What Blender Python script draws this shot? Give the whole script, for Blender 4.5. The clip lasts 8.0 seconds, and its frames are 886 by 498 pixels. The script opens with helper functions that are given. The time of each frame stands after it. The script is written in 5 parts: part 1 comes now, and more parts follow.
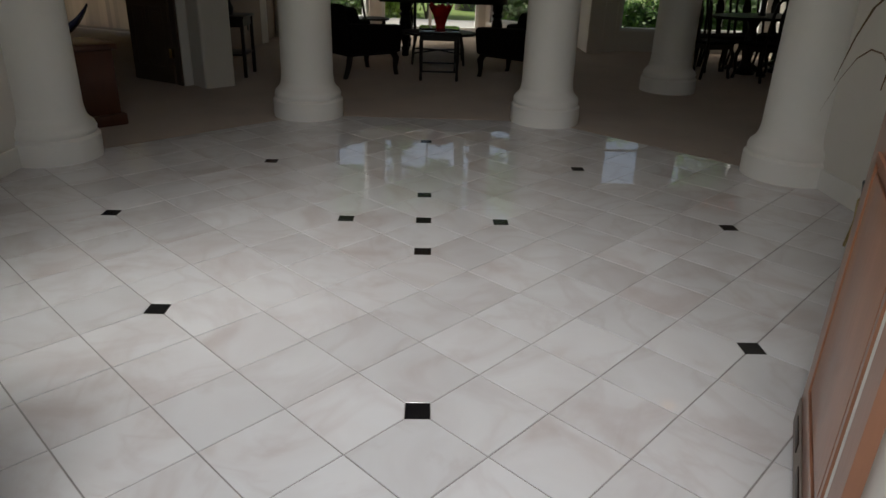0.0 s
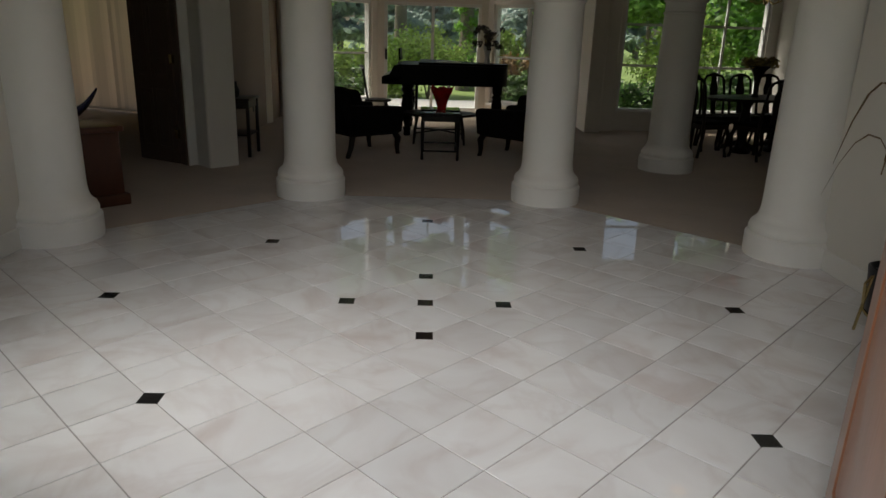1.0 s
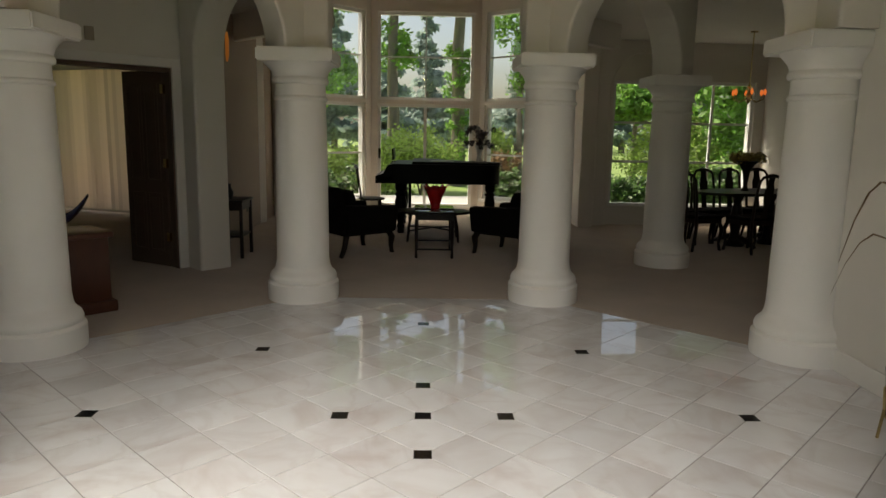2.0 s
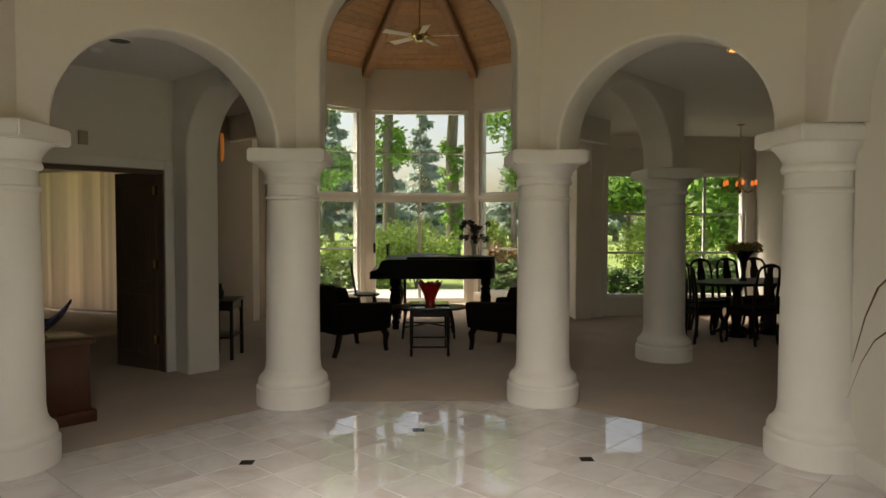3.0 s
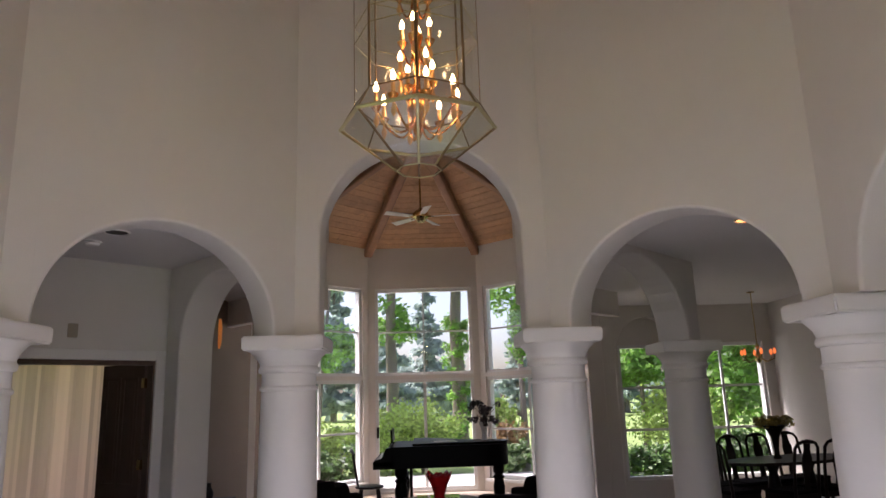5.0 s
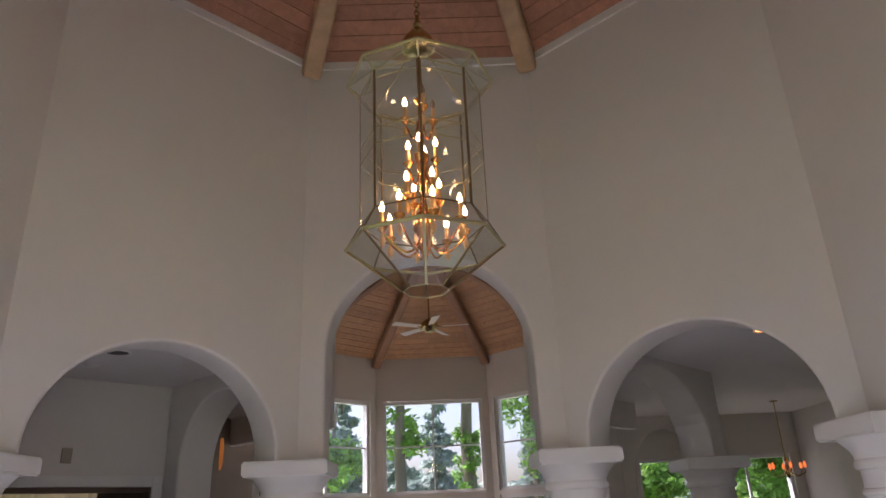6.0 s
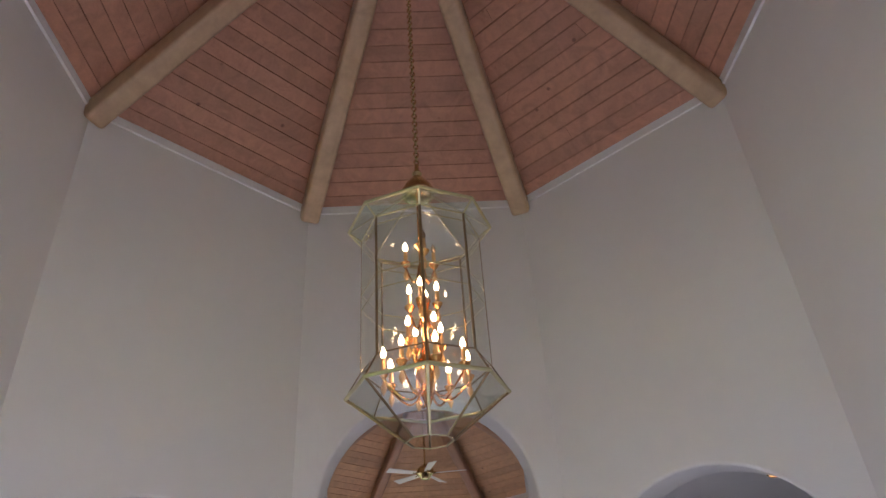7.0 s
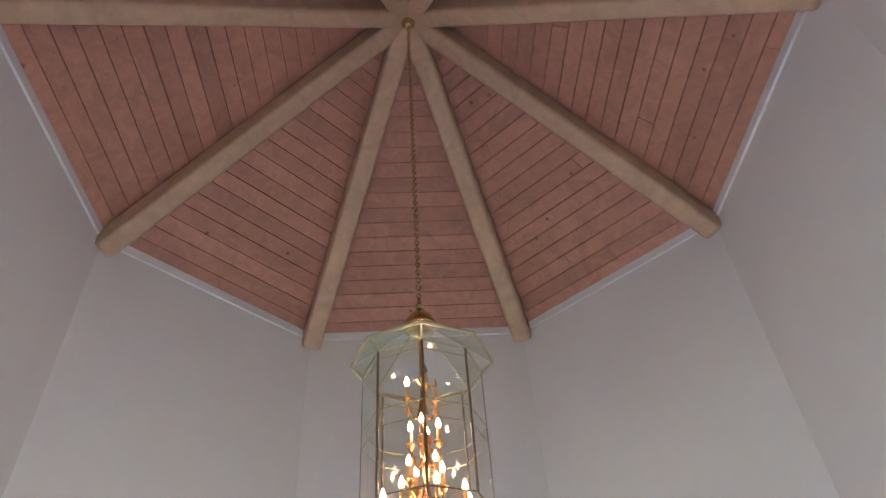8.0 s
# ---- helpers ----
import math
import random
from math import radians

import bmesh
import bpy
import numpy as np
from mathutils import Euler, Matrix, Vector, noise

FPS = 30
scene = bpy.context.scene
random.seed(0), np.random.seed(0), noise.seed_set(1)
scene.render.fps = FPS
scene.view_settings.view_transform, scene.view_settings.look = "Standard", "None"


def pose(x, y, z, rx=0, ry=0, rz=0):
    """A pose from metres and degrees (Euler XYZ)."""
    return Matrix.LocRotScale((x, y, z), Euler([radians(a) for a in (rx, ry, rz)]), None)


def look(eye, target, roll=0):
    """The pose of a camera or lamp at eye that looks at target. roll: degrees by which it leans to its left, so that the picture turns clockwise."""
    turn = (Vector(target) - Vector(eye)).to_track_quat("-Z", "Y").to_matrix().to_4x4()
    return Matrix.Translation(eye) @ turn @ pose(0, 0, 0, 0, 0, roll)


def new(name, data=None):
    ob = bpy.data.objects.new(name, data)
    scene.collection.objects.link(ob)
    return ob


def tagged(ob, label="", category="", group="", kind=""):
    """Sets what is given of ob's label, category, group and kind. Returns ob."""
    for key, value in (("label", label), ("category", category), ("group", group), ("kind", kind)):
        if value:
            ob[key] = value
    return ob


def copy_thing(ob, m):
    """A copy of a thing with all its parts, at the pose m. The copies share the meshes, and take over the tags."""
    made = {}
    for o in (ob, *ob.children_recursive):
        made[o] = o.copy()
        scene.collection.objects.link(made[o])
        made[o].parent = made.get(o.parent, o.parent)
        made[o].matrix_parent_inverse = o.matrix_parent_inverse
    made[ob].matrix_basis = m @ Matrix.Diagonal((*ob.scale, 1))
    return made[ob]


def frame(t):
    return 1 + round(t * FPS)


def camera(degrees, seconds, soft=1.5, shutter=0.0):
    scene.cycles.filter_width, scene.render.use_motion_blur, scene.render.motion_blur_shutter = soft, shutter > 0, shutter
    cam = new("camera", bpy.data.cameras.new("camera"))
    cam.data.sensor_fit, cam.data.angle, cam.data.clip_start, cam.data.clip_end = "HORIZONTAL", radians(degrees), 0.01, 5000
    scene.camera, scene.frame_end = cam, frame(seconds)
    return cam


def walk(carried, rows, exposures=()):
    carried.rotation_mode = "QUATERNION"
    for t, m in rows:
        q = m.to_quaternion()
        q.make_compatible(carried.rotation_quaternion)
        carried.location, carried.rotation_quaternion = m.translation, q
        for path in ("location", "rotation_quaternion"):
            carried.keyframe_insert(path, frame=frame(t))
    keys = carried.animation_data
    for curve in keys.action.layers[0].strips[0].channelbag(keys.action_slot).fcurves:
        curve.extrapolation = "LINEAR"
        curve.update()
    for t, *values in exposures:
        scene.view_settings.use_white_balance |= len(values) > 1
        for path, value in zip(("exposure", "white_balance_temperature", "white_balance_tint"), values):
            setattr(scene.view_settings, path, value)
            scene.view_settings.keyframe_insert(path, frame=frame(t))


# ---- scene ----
# ---------------------------------------------------------------- camera
CAM = camera(66.1, 8.0)
PATH = [
    (0.0, look((0.013, -3.575, 1.384), (0.065, -1.742, 0.585), 2.0)),
    (0.5, look((0.014, -3.535, 1.385), (0.062, -1.666, 0.675), 2.0)),
    (1.0, look((0.004, -3.513, 1.417), (0.05, -1.605, 0.818), 1.9)),
    (1.5, look((-0.007, -3.46, 1.439), (0.042, -1.517, 0.968), 1.6)),
    (1.7, look((-0.017, -3.424, 1.45), (0.037, -1.469, 1.032), 1.4)),
    (3.0, look((0.014, -3.216, 1.51), (0.08, -1.219, 1.437), 0.1)),
    (3.5, look((0.011, -3.164, 1.547), (0.083, -1.166, 1.599), -0.4)),
    (4.0, look((0.011, -3.059, 1.558), (0.085, -1.068, 1.737), -1.0)),
    (4.5, look((0.005, -2.945, 1.574), (0.077, -0.97, 1.878), -1.4)),
    (5.8, look((0.001, -2.862, 1.687), (0.05, -0.974, 2.347), -2.5)),
    (6.0, look((0.008, -2.817, 1.709), (0.055, -0.953, 2.434), -2.6)),
    (6.2, look((-0.01, -2.797, 1.73), (0.042, -0.96, 2.519), -2.9)),
    (6.5, look((-0.018, -2.778, 1.746), (0.048, -0.997, 2.653), -3.5)),
    (7.0, look((-0.036, -2.798, 1.759), (0.051, -1.117, 2.838), -4.0)),
    (7.5, look((-0.03, -2.835, 1.784), (0.06, -1.256, 3.007), -4.1)),
    (8.0, look((-0.037, -2.874, 1.803), (0.058, -1.403, 3.155), -4.3)),
]
walk(CAM, PATH, [(0.0, -0.62, 6700, 7), (0.5, -0.62, 6700, 7), (1.0, -0.50, 6800, 6), (1.5, -0.18, 7000, 6), (3.0, 0.50, 8000, 8), (3.5, 0.60, 7350, 14), (4.0, 0.70, 7050, 18), (4.5, 0.90, 6350, 25), (6.0, 0.76, 6000, 28), (6.5, 0.80, 5600, 29), (7.0, 1.20, 5400, 26), (7.5, 1.50, 5300, 27), (8.0, 1.62, 5200, 26)])

# ---------------------------------------------------------------- light
SKY = bpy.data.worlds.new("sky")
scene.world = SKY
SKY.use_nodes = True
_n = SKY.node_tree.nodes
_sky = _n.new("ShaderNodeTexSky")
_sky.sky_type = "NISHITA"
_sky.sun_disc = False
_sky.sun_elevation = radians(59)
_sky.sun_rotation = radians(304)
_sky.air_density, _sky.dust_density, _sky.ozone_density = 1.0, 3.5, 1.0
_n["Background"].inputs["Strength"].default_value = 0.15
SKY.node_tree.links.new(_sky.outputs[0], _n["Background"].inputs["Color"])

SUN = new("sun", bpy.data.lights.new("sun", "SUN"))
SUN.data.energy = 5.0
SUN.data.angle = radians(12)
SUN.data.color = (1.0, 0.95, 0.87)
SUN.matrix_world = look((-9, 6, 18), (0, 0, 0))


def window_light(name, at, aim, sx, sy, power, colour=(1, 1, 1), spread=180.0):
    """Daylight standing in an opening."""
    ob = new(name, bpy.data.lights.new(name, "AREA"))
    ob.data.shape, ob.data.size, ob.data.size_y = "RECTANGLE", sx, sy
    ob.data.energy, ob.data.color = power, colour
    ob.data.spread = radians(spread)
    ob.matrix_world = look(at, aim)
    return ob


window_light("entry_daylight", (-0.1, -3.95, 4.15), (0.1, -1.6, 0.3), 1.8, 1.7, 57, (1.0, 0.98, 0.98), 92.0)
window_light("sidelight_daylight", (-2.25, -1.85, 1.75), (-0.95, -0.85, 0.0), 0.7, 1.3, 6.5, (1.0, 0.99, 0.97), 80.0)


# ---------------------------------------------------------------- materials
def mat(name, base=(0.5, 0.5, 0.5), rough=0.5, metal=0.0, var=0.0, scale=4.0, detail=4, dark=None, bump=0.0, bscale=60.0,
        island=0.0, objrand=0.0, spec=0.5, transmission=0.0, ior=1.45, coat=0.0, alpha=1.0, stretch=(1, 1, 1), distort=0.0, rvar=0.0, sheen=0.0):
    """A procedural surface: base colour with noise at two scales, relief and uneven gloss."""
    m = bpy.data.materials.new(name)
    m.use_nodes = True
    nt = m.node_tree
    N, L = nt.nodes, nt.links
    b = N["Principled BSDF"]
    b.inputs["Roughness"].default_value = rough
    b.inputs["Metallic"].default_value = metal
    b.inputs["Specular IOR Level"].default_value = spec
    b.inputs["Transmission Weight"].default_value = transmission
    b.inputs["IOR"].default_value = ior
    b.inputs["Coat Weight"].default_value = coat
    b.inputs["Coat Roughness"].default_value = 0.06
    b.inputs["Sheen Weight"].default_value = sheen
    b.inputs["Base Color"].default_value = (*base, 1)
    tc = N.new("ShaderNodeTexCoord")
    mp = N.new("ShaderNodeMapping")
    mp.inputs["Scale"].default_value = stretch
    L.new(tc.outputs["Object"], mp.inputs[0])
    col = None
    if var > 0:
        n1 = N.new("ShaderNodeTexNoise")
        n1.inputs["Scale"].default_value, n1.inputs["Detail"].default_value = scale, detail
        n1.inputs["Distortion"].default_value = distort
        L.new(mp.outputs[0], n1.inputs["Vector"])
        n2 = N.new("ShaderNodeTexNoise")
        n2.inputs["Scale"].default_value, n2.inputs["Detail"].default_value = scale * 9, 3
        L.new(mp.outputs[0], n2.inputs["Vector"])
        add = N.new("ShaderNodeMath")
        add.operation = "MULTIPLY_ADD"
        L.new(n2.outputs["Fac"], add.inputs[0])
        add.inputs[1].default_value = 0.35
        L.new(n1.outputs["Fac"], add.inputs[2])
        r = N.new("ShaderNodeMapRange")
        r.inputs["From Min"].default_value, r.inputs["From Max"].default_value = 0.42, 0.95
        L.new(add.outputs[0], r.inputs[0])
        mx = N.new("ShaderNodeMix")
        mx.data_type = "RGBA"
        d = dark or tuple(c * (1 - var) for c in base)
        mx.inputs["A"].default_value = (*d, 1)
        mx.inputs["B"].default_value = (*base, 1)
        L.new(r.outputs[0], mx.inputs["Factor"])
        col = mx.outputs["Result"]
        if rvar > 0:
            rr = N.new("ShaderNodeMapRange")
            rr.inputs["To Min"].default_value, rr.inputs["To Max"].default_value = max(0.02, rough - rvar), rough + rvar
            L.new(n1.outputs["Fac"], rr.inputs[0])
            L.new(rr.outputs[0], b.inputs["Roughness"])
    if island > 0 or objrand > 0:
        if island > 0:
            rnd = N.new("ShaderNodeNewGeometry").outputs["Random Per Island"]
        else:
            rnd = N.new("ShaderNodeObjectInfo").outputs["Random"]
        amt = max(island, objrand)
        mr = N.new("ShaderNodeMapRange")
        mr.inputs["To Min"].default_value, mr.inputs["To Max"].default_value = 1 - amt, 1 + amt
        L.new(rnd, mr.inputs[0])
        hs = N.new("ShaderNodeHueSaturation")
        L.new(mr.outputs[0], hs.inputs["Value"])
        if col:
            L.new(col, hs.inputs["Color"])
        else:
            hs.inputs["Color"].default_value = (*base, 1)
        col = hs.outputs[0]
    if col:
        L.new(col, b.inputs["Base Color"])
    if bump > 0:
        nb = N.new("ShaderNodeTexNoise")
        nb.inputs["Scale"].default_value, nb.inputs["Detail"].default_value = bscale, 5
        L.new(mp.outputs[0], nb.inputs["Vector"])
        bp = N.new("ShaderNodeBump")
        bp.inputs["Strength"].default_value, bp.inputs["Distance"].default_value = bump, 0.01
        L.new(nb.outputs["Fac"], bp.inputs["Height"])
        L.new(bp.outputs[0], b.inputs["Normal"])
    return m


def marble_mat():
    """Polished white marble: grey and rosy clouds, thin veins, each tile its own cut."""
    m = bpy.data.materials.new("white_marble")
    m.use_nodes = True
    N, L = m.node_tree.nodes, m.node_tree.links
    b = N["Principled BSDF"]
    tc = N.new("ShaderNodeTexCoord")
    info = N.new("ShaderNodeObjectInfo")
    sh = N.new("ShaderNodeVectorMath")
    sh.operation = "MULTIPLY_ADD"
    cmb = N.new("ShaderNodeCombineXYZ")
    for k in range(3):
        L.new(info.outputs["Random"], cmb.inputs[k])
    L.new(cmb.outputs[0], sh.inputs[0])
    sh.inputs[1].default_value = (37.0, 91.0, 13.0)
    L.new(tc.outputs["Object"], sh.inputs[2])
    cl = N.new("ShaderNodeTexNoise")
    cl.inputs["Scale"].default_value, cl.inputs["Detail"].default_value, cl.inputs["Distortion"].default_value = 2.6, 4, 0.8
    L.new(sh.outputs[0], cl.inputs["Vector"])
    ve = N.new("ShaderNodeTexNoise")
    ve.inputs["Scale"].default_value, ve.inputs["Detail"].default_value, ve.inputs["Distortion"].default_value = 1.6, 5, 1.2
    L.new(sh.outputs[0], ve.inputs["Vector"])
    # veins lie where the noise crosses its middle
    s = N.new("ShaderNodeMath")
    s.operation = "SUBTRACT"
    L.new(ve.outputs["Fac"], s.inputs[0])
    s.inputs[1].default_value = 0.5
    a = N.new("ShaderNodeMath")
    a.operation = "ABSOLUTE"
    L.new(s.outputs[0], a.inputs[0])
    vr = N.new("ShaderNodeMapRange")
    vr.inputs["From Min"].default_value, vr.inputs["From Max"].default_value = 0.0, 0.05
    vr.inputs["To Min"].default_value, vr.inputs["To Max"].default_value = 0.24, 0.0
    L.new(a.outputs[0], vr.inputs[0])
    ramp = N.new("ShaderNodeValToRGB")
    e = ramp.color_ramp.elements
    e[0].position, e[0].color = 0.26, (0.60, 0.555, 0.55, 1)
    e[1].position, e[1].color = 0.62, (0.75, 0.75, 0.765, 1)
    x = e.new(0.45)
    x.color = (0.71, 0.70, 0.71, 1)
    L.new(cl.outputs["Fac"], ramp.inputs[0])
    mx = N.new("ShaderNodeMix")
    mx.data_type = "RGBA"
    L.new(vr.outputs[0], mx.inputs["Factor"])
    L.new(ramp.outputs[0], mx.inputs["A"])
    mx.inputs["B"].default_value = (0.53, 0.47, 0.465, 1)
    hs = N.new("ShaderNodeHueSaturation")
    mr = N.new("ShaderNodeMapRange")
    mr.inputs["To Min"].default_value, mr.inputs["To Max"].default_value = 0.92, 1.05
    L.new(info.outputs["Random"], mr.inputs[0])
    L.new(mr.outputs[0], hs.inputs["Value"])
    L.new(mx.outputs["Result"], hs.inputs["Color"])
    L.new(hs.outputs[0], b.inputs["Base Color"])
    b.inputs["Roughness"].default_value = 0.008
    b.inputs["Specular IOR Level"].default_value = 0.95
    bn = N.new("ShaderNodeTexNoise")
    bn.inputs["Scale"].default_value, bn.inputs["Detail"].default_value = 5.0, 2
    L.new(tc.outputs["Object"], bn.inputs["Vector"])
    bp = N.new("ShaderNodeBump")
    bp.inputs["Strength"].default_value, bp.inputs["Distance"].default_value = 0.004, 0.01
    L.new(bn.outputs["Fac"], bp.inputs["Height"])
    L.new(bp.outputs[0], b.inputs["Normal"])
    return m


def glow(name, colour, strength):
    m = bpy.data.materials.new(name)
    m.use_nodes = True
    b = m.node_tree.nodes["Principled BSDF"]
    b.inputs["Base Color"].default_value = (*colour, 1)
    b.inputs["Emission Color"].default_value = (*colour, 1)
    b.inputs["Emission Strength"].default_value = strength
    return m


def leafy(name, base, var=0.5, trans=0.35, whole=False):
    """Leaf: diffuse with light shining through, varied from leaf to leaf."""
    m = bpy.data.materials.new(name)
    m.use_nodes = True
    N, L = m.node_tree.nodes, m.node_tree.links
    b = N["Principled BSDF"]
    b.inputs["Roughness"].default_value = 0.5
    g = N.new("ShaderNodeNewGeometry")
    mr = N.new("ShaderNodeMapRange")
    mr.inputs["To Min"].default_value, mr.inputs["To Max"].default_value = 1 - var, 1 + var
    L.new(N.new("ShaderNodeObjectInfo").outputs["Random"] if whole else g.outputs["Random Per Island"], mr.inputs[0])
    hs = N.new("ShaderNodeHueSaturation")
    hs.inputs["Color"].default_value = (*base, 1)
    L.new(mr.outputs[0], hs.inputs["Value"])
    L.new(hs.outputs[0], b.inputs["Base Color"])
    t = N.new("ShaderNodeBsdfTranslucent")
    L.new(hs.outputs[0], t.inputs["Color"])
    mix = N.new("ShaderNodeMixShader")
    mix.inputs[0].default_value = trans
    L.new(b.outputs[0], mix.inputs[1])
    L.new(t.outputs[0], mix.inputs[2])
    L.new(mix.outputs[0], N["Material Output"].inputs["Surface"])
    return m


WALL = mat("wall_paint", (0.74, 0.705, 0.65), 0.75, var=0.06, scale=0.9, bump=0.12, bscale=90)
COLP = mat("column_paint", (0.84, 0.82, 0.78), 0.55, var=0.05, scale=2.0, bump=0.08, bscale=70)
CEIL = mat("ceiling_paint", (0.74, 0.72, 0.69), 0.8, var=0.04, scale=1.0, bump=0.15, bscale=120)
TRIM = mat("trim_paint", (0.78, 0.76, 0.72), 0.45, var=0.05, scale=3)
MARBLE = marble_mat()
GROUT = mat("grout", (0.36, 0.34, 0.33), 0.9, var=0.3, scale=8, bump=0.3)
BLACKST = mat("black_granite", (0.012, 0.012, 0.013), 0.12, var=0.5, scale=30)
CARPET = mat("beige_carpet", (0.42, 0.32, 0.24), 0.95, var=0.22, scale=2.2, bump=0.8, bscale=260, sheen=0.3)
def plank_mat(name, base):
    """Boards with lengthwise tone changes and scattered knots."""
    m = mat(name, base, 0.6, var=0.32, scale=4.5, detail=6, island=0.12, bump=0.14, bscale=45, distort=2.2)
    N, L = m.node_tree.nodes, m.node_tree.links
    b = N["Principled BSDF"]
    col = b.inputs["Base Color"].links[0].from_socket
    tc = N.new("ShaderNodeTexCoord")
    vo = N.new("ShaderNodeTexVoronoi")
    vo.inputs["Scale"].default_value = 3.4
    L.new(tc.outputs["Object"], vo.inputs["Vector"])
    mr = N.new("ShaderNodeMapRange")
    mr.inputs["From Min"].default_value, mr.inputs["From Max"].default_value = 0.035, 0.075
    mr.inputs["To Min"].default_value, mr.inputs["To Max"].default_value = 0.75, 0.0
    L.new(vo.outputs["Distance"], mr.inputs[0])
    mx = N.new("ShaderNodeMix")
    mx.data_type = "RGBA"
    L.new(mr.outputs[0], mx.inputs["Factor"])
    L.new(col, mx.inputs["A"])
    mx.inputs["B"].default_value = (base[0] * 0.25, base[1] * 0.2, base[2] * 0.2, 1)
    L.new(mx.outputs["Result"], b.inputs["Base Color"])
    return m


PLANK = plank_mat("cedar_plank", (0.52, 0.255, 0.15))
PLANK2 = plank_mat("tan_cedar_plank", (0.52, 0.29, 0.135))
TAUPE = mat("taupe_wall_paint", (0.30, 0.235, 0.18), 0.8, var=0.08, scale=0.9, bump=0.12, bscale=90)
BEAM = mat("fir_beam", (0.60, 0.41, 0.235), 0.5, var=0.3, scale=2.5, objrand=0.08, bump=0.12, bscale=40, distort=2.5)
# same fir as BEAM, with the backlit shade mixed into its brown
BEAM_SHADED = mat("shaded_fir_beam", (0.36, 0.19, 0.095), 0.5, var=0.3, scale=2.5, objrand=0.08, bump=0.12, bscale=40, distort=2.5)
HUBW = mat("pale_fir_block", (0.62, 0.52, 0.42), 0.5, var=0.15, scale=4, bump=0.08)
BRASS = mat("polished_brass", (0.70, 0.56, 0.28), 0.18, 1.0, var=0.15, scale=12)
GLASS = mat("clear_glass", (1, 1, 1), 0.0, transmission=1.0, ior=1.45)
DOORW = mat("brown_door_paint", (0.12, 0.08, 0.057), 0.45, var=0.12, scale=3, bump=0.05)
ENTRYW = mat("mahogany_door", (0.42, 0.19, 0.11), 0.35, var=0.35, scale=5, stretch=(1, 1, 0.15), bump=0.08, coat=0.4)


# ---------------------------------------------------------------- mesh helpers
def bm_box(bm, x0, x1, y0, y1, z0, z1, m=None):
    r = bmesh.ops.create_cube(bm, size=1.0, matrix=Matrix.Translation(((x0 + x1) / 2, (y0 + y1) / 2, (z0 + z1) / 2)) @ Matrix.Diagonal((x1 - x0, y1 - y0, z1 - z0, 1)))
    if m is not None:
        bmesh.ops.transform(bm, matrix=m, verts=r["verts"])
    return bm


def box(x0, x1, y0, y1, z0, z1, m=None, bevel=0.0):
    bm = bm_box(bmesh.new(), x0, x1, y0, y1, z0, z1, m)
    if bevel:
        bmesh.ops.bevel(bm, geom=list(bm.edges), offset=bevel, segments=2, affect="EDGES", profile=0.6)
    return bm


def lathe(profile, seg=32, m=None, bm=None, cap=True):
    """A turned body from (radius, height) pairs."""
    bm = bm or bmesh.new()
    rings = []
    for r, z in profile:
        rings.append([bm.verts.new((r * math.cos(2 * math.pi * i / seg), r * math.sin(2 * math.pi * i / seg), z)) for i in range(seg)])
    for a, b in zip(rings, rings[1:]):
        for i in range(seg):
            j = (i + 1) % seg
            bm.faces.new((a[i], a[j], b[j], b[i]))
    if cap:
        bm.faces.new(rings[0][::-1])
        bm.faces.new(rings[-1])
    if m is not None:
        bmesh.ops.transform(bm, matrix=m, verts=[v for r in rings for v in r])
    return bm


def prism(pts, z0, z1, bm=None, m=None):
    """A plan outline (anticlockwise) raised from z0 to z1."""
    bm = bm or bmesh.new()
    lo = [bm.verts.new((x, y, z0)) for x, y in pts]
    hi = [bm.verts.new((x, y, z1)) for x, y in pts]
    bm.faces.new(lo[::-1])
    bm.faces.new(hi)
    n = len(pts)
    for i in range(n):
        j = (i + 1) % n
        bm.faces.new((lo[i], lo[j], hi[j], hi[i]))
    if m is not None:
        bmesh.ops.transform(bm, matrix=m, verts=lo + hi)
    return bm


def tube(points, radius, seg=8, bm=None):
    """A round bar along points; radius is one number or one per point."""
    bm = bm or bmesh.new()
    pts = [Vector(p) for p in points]
    rad = radius if isinstance(radius, (list, tuple)) else [radius] * len(pts)
    rings = []
    side = None
    for i, p in enumerate(pts):
        d = (pts[min(i + 1, len(pts) - 1)] - pts[max(i - 1, 0)]).normalized()
        if side is None:
            side = d.cross(Vector((0, 0, 1)) if abs(d.z) < 0.9 else Vector((1, 0, 0))).normalized()
        side = (side - d * side.dot(d)).normalized()
        up = d.cross(side)
        rings.append([bm.verts.new(p + (side * math.cos(2 * math.pi * k / seg) + up * math.sin(2 * math.pi * k / seg)) * rad[i]) for k in range(seg)])
    for a, b in zip(rings, rings[1:]):
        for i in range(seg):
            j = (i + 1) % seg
            bm.faces.new((a[i], a[j], b[j], b[i]))
    bm.faces.new(rings[0][::-1])
    bm.faces.new(rings[-1])
    return bm


def smooth_mesh(me, angle=40):
    me.polygons.foreach_set("use_smooth", [True] * len(me.polygons))
    me.set_sharp_from_angle(angle=radians(angle))


def mesh(name, bm, material, smooth=True):
    bmesh.ops.recalc_face_normals(bm, faces=list(bm.faces))
    me = bpy.data.meshes.new(name)
    bm.to_mesh(me)
    bm.free()
    me.materials.append(material)
    if smooth:
        smooth_mesh(me)
    return me


def part(name, bm, material, parent=None, label="", m=None):
    """Links a bmesh as one mesh object under a thing or a part."""
    ob = new(name, mesh(name, bm, material))
    ob.parent = parent
    if m is not None:
        ob.matrix_basis = m
    return tagged(ob, label)


